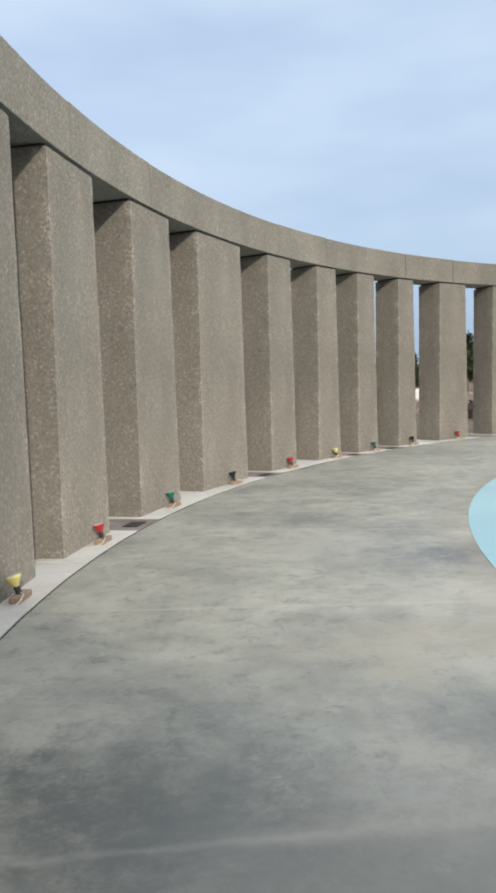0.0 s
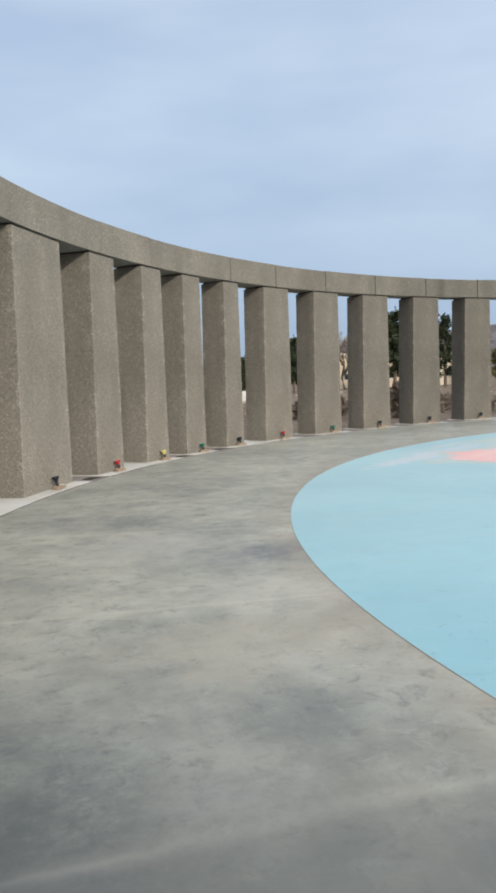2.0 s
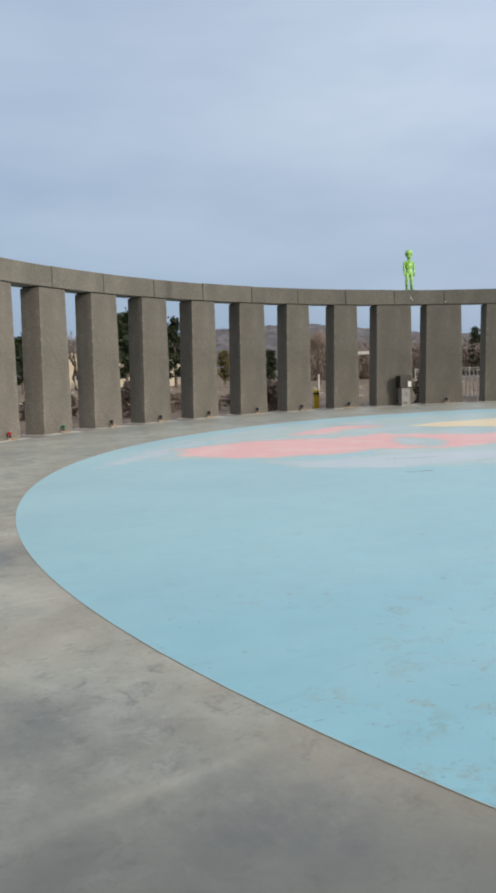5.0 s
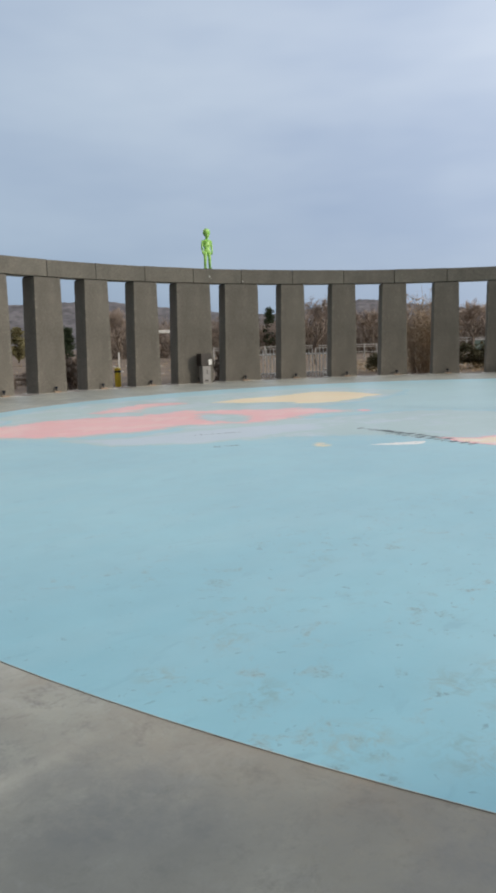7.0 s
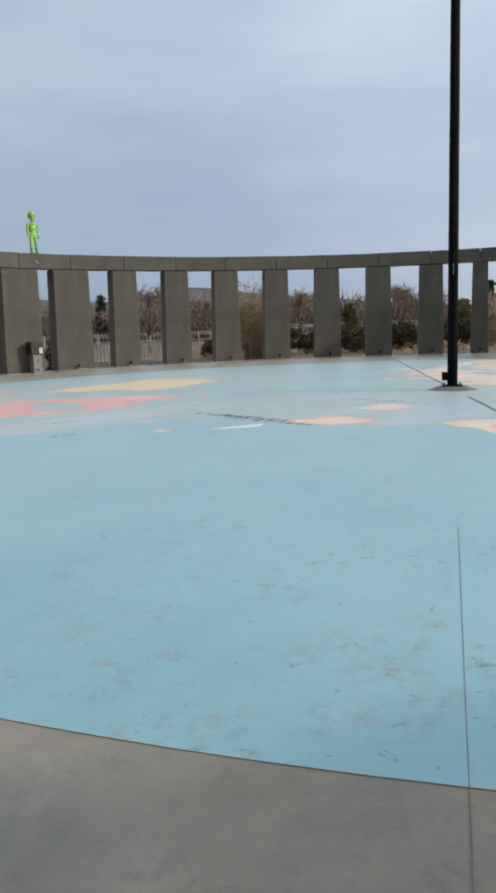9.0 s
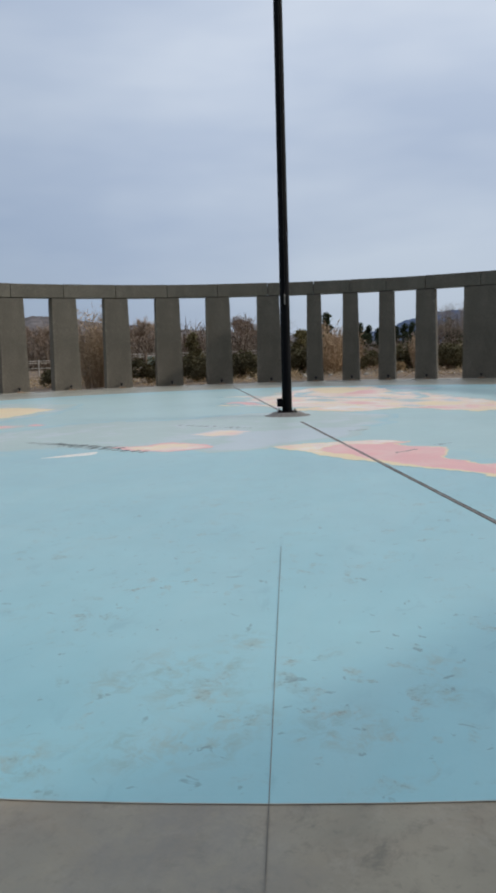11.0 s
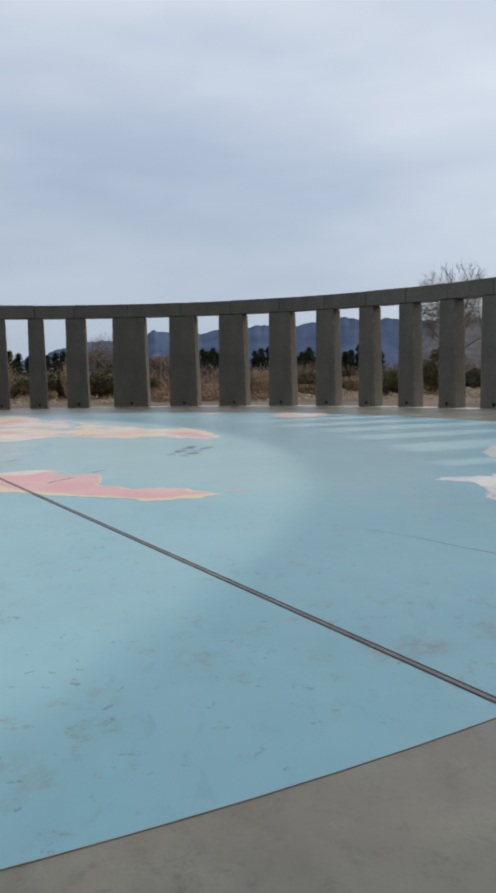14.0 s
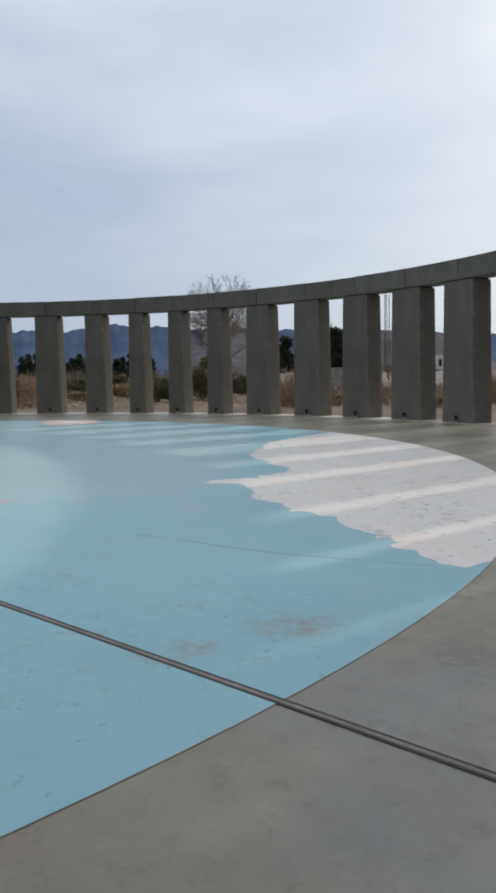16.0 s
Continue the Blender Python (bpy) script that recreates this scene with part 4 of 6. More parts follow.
painted("painted_land", [(1.54, 0.42), (2.64, -0.19), (2.93, -0.89), (4.84, -0.51), (5.24, -1.32), (5.13, -2.32), (4.93, -3.72), (4.42, -4.41), (2.92, -4.80), (3.82, -5.41),
                         (3.42, -5.91), (1.01, -6.39), (0.21, -5.98), (1.41, -5.49), (1.51, -4.89), (0.92, -4.28), (1.72, -3.09), (2.23, -2.39), (1.93, -2.09), (0.93, -1.27),
                         (1.13, -0.48)], land_paint("peach", "yellow"), "long peach-coloured land of the world map", 0.25)
painted("painted_land", [(2.52, -4.90), (4.12, -5.51), (3.42, -5.96), (2.31, -6.10), (2.21, -5.50)], land_paint("yellow", "peach"), "pale yellow tip of the peach land", 0.12)
painted("painted_land", [(2.32, -5.00), (2.62, -5.70), (2.21, -6.00), (0.71, -6.44), (0.31, -5.99), (0.91, -5.49)], land_paint("pink", "peach"), "pink region of the peach land", 0.12)
painted("painted_land", [(3.23, -2.20), (4.43, -2.21), (4.23, -3.61), (3.22, -4.00), (2.62, -2.99)], land_paint("yellow", "peach"), "pale yellow region of the peach land", 0.2)
painted("painted_land", [(-6.12, -1.31), (-5.66, -1.67), (-5.40, -2.25), (-5.35, -2.90), (-5.50, -3.20), (-6.05, -3.35), (-6.25, -3.90), (-7.30, -4.20), (-7.75, -4.75),
                         (-7.55, -5.10), (-7.85, -5.40), (-8.06, -5.66), (-8.36, -5.42), (-8.47, -5.02), (-8.53, -4.83), (-8.33, -4.66), (-8.06, -4.27), (-7.90, -3.78),
                         (-7.51, -3.14), (-7.09, -2.60), (-6.49, -1.90)], land_paint("yellow", "sea"), "yellow coast of the pink southern land", 0.12, 0.08)
painted("painted_land", [(-6.08, -1.38), (-5.68, -1.72), (-5.25, -2.31), (-4.95, -3.00), (-5.30, -3.40), (-5.90, -2.60), (-6.40, -2.25), (-6.90, -2.52), (-6.42, -1.90)],
        land_paint("peach", "yellow"), "peach-coloured region of the pink southern land", 0.09, 0.10)
painted("painted_land", [(-6.43, -2.26), (-5.64, -2.40), (-5.40, -3.00), (-5.02, -3.40), (-5.62, -3.40), (-5.80, -4.02), (-6.96, -4.18), (-7.46, -4.66), (-7.40, -5.02),
                         (-7.85, -5.42), (-8.02, -5.60), (-8.15, -5.35), (-8.22, -5.00), (-8.24, -4.80), (-8.12, -4.60), (-7.90, -4.25), (-7.74, -3.80), (-7.36, -3.30),
                         (-6.91, -2.85)], land_paint("pink", "yellow"), "pink southern land of the world map", 0.12, 0.05)
painted("painted_land", [(-7.76, -5.71), (-7.61, -6.02), (-7.86, -6.22), (-7.96, -5.91)], land_paint("pink", "sea"), "small pink island of the world map", 0.05)
painted("painted_land", [(4.72, -6.12), (4.72, -6.62), (3.82, -7.02), (3.52, -6.61)], land_paint("lilac", "sea"), "small pale island of the world map", 0.1)
painted("painted_land", [(11.64, -6.07), (12.64, -6.98), (11.94, -7.47), (11.04, -6.87)], land_paint("peach", "sea"), "small peach-coloured island of the world map", 0.1)
painted("painted_land", [(9.9, -8.9), (11.3, -9.5), (10.2, -11.0), (8.2, -10.8), (7.6, -9.6), (8.2, -8.9)], land_paint("peach", "lilac"), "pale peach-coloured island of the world map", 0.1)


for tint, under, points, label in (
        ("yellow", "peach", [(12.6, 3.0), (13.5, 1.6), (11.7, 0.23), (8.1, 0.71), (9.8, 1.9)], "pale yellow region of the peach land"),
        ("lilac", "sea", [(12.95, 0.34), (13.6, -0.69), (11.85, -2.45), (9.94, -1.39)], "pale lilac shelf beside the peach land"),
        ("peach", "sea", [(8.98, -0.74), (10.02, -1.18), (8.55, -1.96), (7.61, -1.51)], "small peach-coloured island of the world map"),
        ("yellow", "peach", [(5.60, -1.36), (6.05, -1.97), (5.16, -2.74), (4.75, -2.14)], "pale yellow region of the peach land"),
        ("ice", "peach", [(2.18, -0.02), (3.00, -0.75), (1.66, -1.91), (0.93, -1.18)], "cream region of the peach land"),
        ("pink", "peach", [(2.29, -2.25), (2.69, -3.20), (1.72, -4.25), (1.35, -3.32)], "pink region of the peach land"),
        ("lilac", "peach", [(5.15, -2.77), (5.92, -3.18), (4.85, -3.71), (4.15, -3.31)], "pale lilac bay in the peach land"),
        ("ice", "peach", [(4.41, -3.58), (5.12, -4.04), (4.10, -4.56), (3.46, -4.11)], "cream region of the peach land"),
        ("pink", "sea", [(4.20, 3.50), (4.98, 2.99), (3.77, 1.79), (3.06, 2.31)], "small pink island of the world map"),
        ("shoal", "peach", [(5.42, 1.44), (6.07, 0.73), (4.95, -0.40), (4.36, 0.32)], "green-blue inlet in the peach land"),
        ("shoal", "peach", [(5.02, -1.55), (5.65, -2.21), (4.61, -3.05), (4.04, -2.4)], "green-blue inlet in the peach land"),
        ("yellow", "peach", [(1.85, -0.70), (2.22, -1.2), (1.59, -1.90), (1.24, -1.38)], "pale yellow coast of the peach land"),
        ("shoal", "peach", [(2.95, -1.98), (3.31, -2.49), (2.60, -3.12), (2.24, -2.61)], "green-blue inlet in the peach land"),
        ("pink", "peach", [(4.21, -0.20), (4.68, -0.67), (3.86, -1.50), (3.31, -0.94)], "pink region of the peach land")):
    painted("painted_land", points, land_paint(tint, under), label, 0.30, 0.45)


def rim(a0, a1, n):
    """Points along the painted floor's rim."""
    return [(SEA_X + (SEA_R - 0.01) * math.cos(radians(a0 + (a1 - a0) * k / n)), SEA_Y + (SEA_R - 0.01) * math.sin(radians(a0 + (a1 - a0) * k / n)))
            for k in range(n + 1)]


shore = [(-0.99, -13.96), (-1.80, -12.43), (-3.51, -11.31), (-4.51, -10.74), (-5.96, -10.53), (-6.56, -10.48), (-6.96, -10.22), (-7.31, -9.56), (-7.46, -8.70),
         (-8.07, -9.10), (-8.62, -9.09), (-8.97, -8.79), (-9.97, -8.83), (-10.47, -8.92), (-10.87, -8.97), (-11.42, -8.81), (-11.77, -8.96), (-12.07, -8.81),
         (-12.57, -8.75), (-12.77, -8.90)]
start, end = rim(-86.3, -86.3, 1)[0], rim(-142.6, -142.6, 1)[0]
coastline = coast([start] + shore[1:-1] + [end], 0.22, 0.05, 61.0, closed=False)
thing("painted_land", flat(coastline + rim(-142.6, -86.3, 60), 0.0064), ICE, label="white southern ice land of the world map", kind="structure")

# lettering that nobody could read: bars in rows
def bars(points, size, rows=1, seed=1):
    rng = random.Random(seed)
    bm = bmesh.new()
    (x0, y0), (x1, y1) = points
    way = Vector((x1 - x0, y1 - y0, 0))
    length = way.length
    way.normalize()
    up = Vector((-way.y, way.x, 0))
    for row in range(rows):
        s = rng.uniform(0, 0.1)
        while s < length:
            w = rng.uniform(0.3, 0.9) * size * 0.36
            mid = Vector((x0, y0, 0.0070)) + way * (s + w / 2) - up * (row * size * 1.5)
            tall = size * rng.uniform(0.40, 0.75)
            mid += up * rng.uniform(-0.1, 0.1) * size
            vs = [bm.verts.new(mid + way * (a * w / 2) + up * (b * tall / 2)) for a, b in ((-1, -1), (1, -1), (1, 1), (-1, 1))]
            f = bm.faces.new(vs)
            s += w + size * ((0.12 if size > 0.31 or size < 0.2 else 0.42) if rng.random() > 0.15 else 0.7)
    bmesh.ops.recalc_face_normals(bm, faces=bm.faces)
    for f in bm.faces:
        if f.normal.z < 0:
            f.normal_flip()
    return bm


for k, (pts, size, rows) in enumerate([(((-5.94, 3.31), (-6.36, 1.41)), 0.30, 1), (((-6.30, 2.41), (-6.87, 0.51)), 0.30, 1), (((-6.02, 2.75), (-6.52, 1.05)), 0.30, 1), (((-2.65, 1.87), (-3.17, -0.03)), 0.20, 1),
                                       (((-3.24, -5.10), (-1.64, -5.63)), 0.36, 1), (((-3.51, -5.39), (-1.74, -6.00)), 0.36, 1), (((-5.59, -3.82), (-5.29, -4.07)), 0.10, 1),
                                       (((-6.59, -3.36), (-6.09, -3.66)), 0.08, 1), (((-3.63, -2.03), (-3.33, -2.38)), 0.10, 1), (((-8.42, 5.24), (-7.53, 4.82)), 0.10, 1),
                                       (((-9.34, 3.75), (-8.94, 3.55)), 0.10, 1)]):
    thing("floor_lettering", bars(pts, size, rows, k + 3), INK_FADED if size > 0.3 else INK, label="worn dark lettering painted on the floor map", kind="structure")


# ---- strips and joints in the floor ----
def floor_bar(x0, y0, x1, y1, width, z0, z1):
    length = math.hypot(x1 - x0, y1 - y0)
    bm = box(length, width, z1 - z0, z=z0, bevel=min(width, z1 - z0) * 0.2)
    bm.transform(pose((x0 + x1) / 2, (y0 + y1) / 2, 0, 0, 0, math.degrees(math.atan2(y1 - y0, x1 - x0))))
    return bm


STRIP_WAY = 0.4340
sx, sy = math.cos(STRIP_WAY), math.sin(STRIP_WAY)
base = (-15.35, -6.97)
strip = empty("trim_floor_strip", label="steel expansion strip let into the floor across the map", kind="structure")
for a, b in ((-3.0, 14.95), (17.9, 33.0)):
    for off, wide in ((-0.0225, 0.019), (0.0215, 0.016)):
        ox, oy = -sy * off, sx * off
        part("groove", floor_bar(base[0] + sx * a + ox, base[1] + sy * a + oy, base[0] + sx * b + ox, base[1] + sy * b + oy, wide, -0.02, 0.0062), DARK_GAP, strip)
    part("plate", floor_bar(base[0] + sx * a, base[1] + sy * a, base[0] + sx * b, base[1] + sy * b, 0.027, -0.02, 0.0078), STRIP, strip, "rusty steel plate")
thing("trim_saw_cut", floor_bar(-12.02, -3.313, -19.44, -5.45, 0.0032, -0.01, 0.0065), SEAM, label="thin saw cut across the painted floor and slab",
      kind="structure")
thing("trim_hairline_crack", tube([(-10.26, -6.66, 0.0030), (-10.6, -6.98, 0.0036), (-11.0, -7.28, 0.0045), (-11.4, -7.5, 0.0045), (-11.82, -7.8, 0.0045), (-12.33, -8.29, 0.0035), (-12.74, -8.69, 0.0030)], 0.0024, 6), INK_FADED,
      label="faint hairline crack in the blue floor paint", kind="structure")
PALE_LINE = trowelled("worn_joint_concrete", 0.34)
for x0, y0, x1, y1 in ((-19.92, 0.60, -15.57, 0.48), (-18.79, 6.96, -14.51, 5.83)):
    thing("trim_control_joint", floor_bar(x0, y0, x1, y1, 0.035, -0.01, 0.0012), PALE_LINE, label="worn control joint in the concrete slab", kind="structure")

# ---- aprons, pavers and drains round the foot of the ring ----
apron = empty("pavement_apron", label="pale concrete apron plates under the pillars", kind="structure")
pavers = empty("pavement_gaps", label="brown paver plates between the pillars", kind="structure")
for i, (mid, width) in enumerate(RING):
    half = math.degrees((width / 2 + 0.10) / R_IN)
    part("plate", arc_block(mid - half, mid + half, SLAB_R + 0.014, 21.085, -0.02, 0.008, 4), APRON, apron)
    nxt, nw = NEXT[i]
    b = mid - half - 0.03
    a = nxt + math.degrees((nw / 2 + 0.10) / R_IN) + 0.03
    part("paver", arc_block(a, b, SLAB_R + 0.014, 21.08, -0.02, 0.003, 3), APRON if i in (5, 7, 9, 12) or -75 < mid < 12 else PAVER, pavers)


def drain_cover(deg):
    bm = box(0.20, 0.34, 0.012, z=0.002, bevel=0.003)
    ob = thing("drain_cover", bm, IRON, spin(deg, 20.14), label="dark iron drain cover let into the brown paver", category="drain cover",
               group="drain covers between the pillars")
    for k in range(6):
        part("slot", box(0.15, 0.022, 0.003, 0, -0.125 + k * 0.05, 0.0135), DARK_GAP, ob)
    return ob


for i in (6, 8, 10, 11):
    g0 = RING[i][0] - math.degrees(RING[i][1] / 2 / R_IN)
    g1 = RING[i + 1][0] + math.degrees(RING[i + 1][1] / 2 / R_IN)
    drain_cover((g0 + g1) / 2)


# ---- pillars and beam ----
def pillar(deg, width, seed):
    """A battered pillar, a little rough and worn at its edges."""
    wb, wt, d = width, width - 0.145, R_OUT - R_IN
    bm = bmesh.new()
    nx, ny, nz = 4, max(6, int(width / 0.16)), 26
    bmesh.ops.create_cube(bm, size=1.0, matrix=Matrix.Translation((0.5, 0, 0.5)))
    bmesh.ops.bevel(bm, geom=[e for e in bm.edges if abs(e.verts[0].co.z - e.verts[1].co.z) > 0.5], offset=0.001, segments=1, affect="EDGES")
    zs = [k / nz for k in range(1, nz)]
    for z in zs:
        bmesh.ops.bisect_plane(bm, geom=bm.verts[:] + bm.edges[:] + bm.faces[:], plane_co=(0, 0, z), plane_no=(0, 0, 1))
    for k in range(1, ny):
        bmesh.ops.bisect_plane(bm, geom=bm.verts[:] + bm.edges[:] + bm.faces[:], plane_co=(0, -0.5 + k / ny, 0), plane_no=(0, 1, 0))
    for k in range(1, nx):
        bmesh.ops.bisect_plane(bm, geom=bm.verts[:] + bm.edges[:] + bm.faces[:], plane_co=(k / nx, 0, 0), plane_no=(1, 0, 0))
    edge = bm.verts.layers.float.new("edge")
    for v in bm.verts:
        x, y, z = v.co
        v[edge] = 1.0 if abs(y) > 0.49 and (x < 0.01 or x > 0.99) else 0.0
        w = wb + (wt - wb) * z
        y = y * w
        if abs(abs(v.co.y) - 0.5) < 0.0015 and (x < 0.002 or x > 0.998):
            y -= math.copysign(0.016, y)
        x = x * d - LEAN * z
        p = Vector((x, y, z * PILLAR_TOP))
        q = p * 2.2 + Vector((seed * 7.3, 0, 0))
        s = p * 9 + Vector((0, seed * 3.1, 0))
        rough = 0.006 * noise.noise(q) + 0.0045 * noise.noise(s)
        if 0 < z < 1:
            p.x += rough * (-1 if x + LEAN * z < d / 2 else 1)
            p.y += 0.004 * noise.noise(s + Vector((4, 4, 4))) * (1 if abs(v.co.y) > 0.49 else 0)
        v.co = p
    bmesh.ops.recalc_face_normals(bm, faces=bm.faces)
    ob = thing("concrete_pillar", bm, CONCRETE, spin(deg, R_IN, 0.006), category="pillar", group="pillars of the ring",
               label=("wide " if width > 1.6 else "narrow " if width < 1.05 else "") + "rough grey concrete pillar tapering upwards under the ring beam")
    # inset pad, its dark colour standing for the shadow line below the beam
    part("bearing_pad", box(d - 0.10, wt - 0.10, BEAM_LOW - PILLAR_TOP - 0.004, d / 2 - LEAN, 0, PILLAR_TOP - 0.003), DARK_GAP, ob, "recessed bearing pad, dark for the shade under the beam")
    return ob


for i, (mid, width) in enumerate(RING):
    pillar(mid, width, i - 3)

beam = empty("ring_beam", label="grey concrete ring beam of curved segments resting on the pillars", category="beam")
for i, (mid, width) in enumerate(RING):
    nxt = NEXT[i][0]
    # the western joints are narrowed to fit the camera's view, where they hardly show
    ga, gb = (math.degrees((0.003 if q > 134 else 0.016) / R_IN) for q in (mid, nxt))
    bm = arc_block(mid - ga, nxt + gb, R_IN - LEAN - 0.015, R_OUT - LEAN + 0.015, BEAM_LOW, BEAM_TOP + 0.006 * math.sin(i * 2.3), 6, chamfer=0.005 if nxt > 134 else 0.012)
    part("segment", bm, BEAM, beam)
bm = arc_block(0.0, 359.99, R_IN + 0.14 - LEAN, R_OUT - 0.14 - LEAN, BEAM_LOW + 0.08, BEAM_TOP - 0.14, 240)
part("core", bm, DARK_GAP, beam)
for deg, z, size in ((73.2, 4.62, 0.034), (73.0, 4.54, 0.022), (68.6, 4.42, 0.03)):
    bm = bmesh.new()
    ring = [bm.verts.new((0, size * (0.7 + 0.5 * math.sin(5 * k + deg)) * math.cos(k * math.pi / 6), 1.3 * size * math.sin(k * math.pi / 6))) for k in range(12)]
    top = [bm.verts.new((-0.004, v.co.y * 0.8, v.co.z * 0.8)) for v in ring]
    for k in range(12):
        bm.faces.new((ring[k], ring[(k + 1) % 12], top[(k + 1) % 12], top[k]))
    bm.faces.new(top)
    bmesh.ops.recalc_face_normals(bm, faces=bm.faces)
    bm.transform(spin(deg, R_IN - LEAN - 0.0155, z))
    part("white_splash", bm, WHITE, beam, "white bird splash")


# ---- coloured floodlights at the foot of the pillars ----
def floodlight(deg, colour, seed):
    rng = random.Random(seed)
    lamp = empty("floodlight", spin(deg + rng.uniform(-0.12, 0.12), R_IN - 0.14, 0.008), category="floodlight", group="floodlights along the pillars",
                 label={"red": "red", "yellow": "yellow", "green": "green", "blue": "dark"}[colour]
                 + " glass floodlight on a wooden block beside a pillar")
    bm = box(0.10, 0.30, 0.06, bevel=0.012)
    for v in bm.verts:
        v.co += Vector((noise.noise(v.co * 9 + Vector((seed, 0, 0))), 0, noise.noise(v.co * 8))) * 0.008
        v.co.z = max(v.co.z, 0)
    part("wooden_block", bm, WOOD, lamp, "weathered wooden block")
    turn = Matrix.Rotation(radians(14), 4, "Y")
    part("socket", cone(0.026, 0.03, 0.075, 0, 0.03, 0.055, 14, turn=turn), SOCKET, lamp, "black lamp socket")
    bulb = bmesh.new()
    rings = [(0.000, 0.030), (0.02, 0.036), (0.055, 0.056), (0.09, 0.074), (0.105, 0.077), (0.112, 0.074)]
    prev = None
    for h, r in rings:
        loop = [bulb.verts.new((r * math.cos(2 * math.pi * k / 20), r * math.sin(2 * math.pi * k / 20), h)) for k in range(20)]
        if prev:
            for k in range(20):
                bulb.faces.new((prev[k], prev[(k + 1) % 20], loop[(k + 1) % 20], loop[k]))
        prev = loop
    bulb.faces.new(prev)
    place = Matrix.Translation((0, 0.03, 0.055)) @ turn @ Matrix.Translation((0, 0, 0.07))
    place = place @ Matrix.Diagonal((0.86, 0.86, 0.88, 1))
    bulb.transform(place)
    part("bulb", bulb, LENS[colour], lamp, "coloured glass reflector bulb")
    face = cone(0.066, 0.066, 0.004, sides=20)
    face.transform(place @ Matrix.Translation((0, 0, 0.1125)))
    part("bulb_face", face, FACE_GLASS if colour in ("red", "yellow", "green") else LENS["blue"], lamp, "bulb face")
    side = 1 if rng.random() > 0.5 else -1
    cable = tube([(0.0, 0.03, 0.075), (-0.06, 0.08 * side, 0.07), (-0.055, 0.17 * side, 0.03), (-0.02, 0.26 * side, 0.008), (0.06, 0.36 * side, 0.008),
                  (0.11, 0.46 * side, 0.008)], 0.006, 5)
    part("cable", cable, CABLE, lamp, "cream power cable")
    return lamp


COLOURS = ["blue", "yellow", "red", "green", "blue", "red", "yellow", "green", "blue", "red", "green"]
for i, (mid, width) in enumerate(RING):
    floodlight(mid - 0.25, COLOURS[i - 4] if 4 <= i < len(COLOURS) + 4 else "blue", i + 7)


# ---- statue on the beam ----
def statue(deg):
    """A plain standing figure."""
    bm = bmesh.new()
    ball(0.135, 0.14, 0.165, 0, 0, 1.49, bm, 3)
    ball(0.09, 0.085, 0.12, -0.03, 0, 1.36, bm, 3)
    cone(0.05, 0.045, 0.16, 0, 0, 1.16, 12, bm)
    ball(0.095, 0.185, 0.09, 0, 0, 1.13, bm, 3)
    ball(0.10, 0.155, 0.20, 0, 0, 1.00, bm, 3)
    ball(0.08, 0.115, 0.14, 0, 0, 0.84, bm, 3)
    ball(0.10, 0.145, 0.12, 0, 0, 0.72, bm, 3)
    for s in (-1, 1):
        tube([(0, 0.17 * s, 1.15), (0.01, 0.205 * s, 0.92), (-0.03, 0.20 * s, 0.70), (-0.05, 0.17 * s, 0.60)], [0.046, 0.037, 0.03, 0.036], 10, bm)
        tube([(0, 0.075 * s, 0.72), (-0.01, 0.09 * s, 0.42), (0.0, 0.10 * s, 0.06)], [0.082, 0.058, 0.042], 10, bm)
        ball(0.12, 0.055, 0.035, -0.04, 0.10 * s, 0.035, bm, 2)
    bm.transform(Matrix.Diagonal((1.25, 1.16, 1.05, 1)))
    for f in bm.faces:
        f.smooth = True
    return thing("statue", bm, LIME, spin(deg, R_IN + 0.2, BEAM_TOP + 0.006), label="bright lime green standing figure on top of the ring beam", category="statue")


statue(73.05)

# ---- flagpole on its mound ----
PX, PY = -0.15, 0.11
pole = empty("flagpole", pose(PX, PY, 0, 0, 0, 197), label="tall black steel pole on a low concrete mound", category="pole")
bm = bmesh.new()
prev = None
for r, z in ((0.56, 0.004), (0.46, 0.022), (0.39, 0.055), (0.33, 0.085), (0.0, 0.09)):
    loop = [bm.verts.new((r * math.cos(2 * math.pi * k / 40) * (1 + 0.06 * math.sin(3 * k)), r * math.sin(2 * math.pi * k / 40), z)) for k in range(40)] if r else [bm.verts.new((0, 0, z))]
    if prev:
        for k in range(40):
            if r:
                bm.faces.new((prev[k], prev[(k + 1) % 40], loop[(k + 1) % 40], loop[k]))
            else:
                bm.faces.new((prev[k], prev[(k + 1) % 40], loop[0]))
    prev = loop
part("mound", bm, MOUND, pole, "grey concrete mound round the pole's foot")
part("base_plate", box(0.46, 0.46, 0.025, z=0.085, bevel=0.004), POLE_BLACK, pole)
part("shaft", cone(0.118, 0.085, 17.0, z=0.10, sides=28), POLE_BLACK, pole)
for k in range(4):
    a = radians(45 + 90 * k)
    part("bolt", cone(0.016, 0.016, 0.05, 0.26 * math.cos(a) * 0.98, 0.26 * math.sin(a) * 0.98, 0.105, 8), IRON, pole)
part("junction_box", box(0.16, 0.15, 0.19, 0.05, -0.165, 0.22, 0.012), POLE_BLACK, pole, "small black junction box")
part("cleat", tube([(0.11, 0, 2.62), (0.17, 0, 2.66), (0.17, 0, 2.80), (0.11, 0, 2.84)], 0.016, 8), MOUND, pole, "dull grey metal cleat")
part("halyard", tube([(0.14, 0.01, 2.74), (0.128, 0.01, 8.0), (0.115, 0.0, 17.0)], 0.004, 5), SOCKET, pole)

CABINET = material("dull_grey_cabinet", (0.24, 0.235, 0.228), (0.31, 0.30, 0.29), scale=3, rough=0.6, grain=0.06)
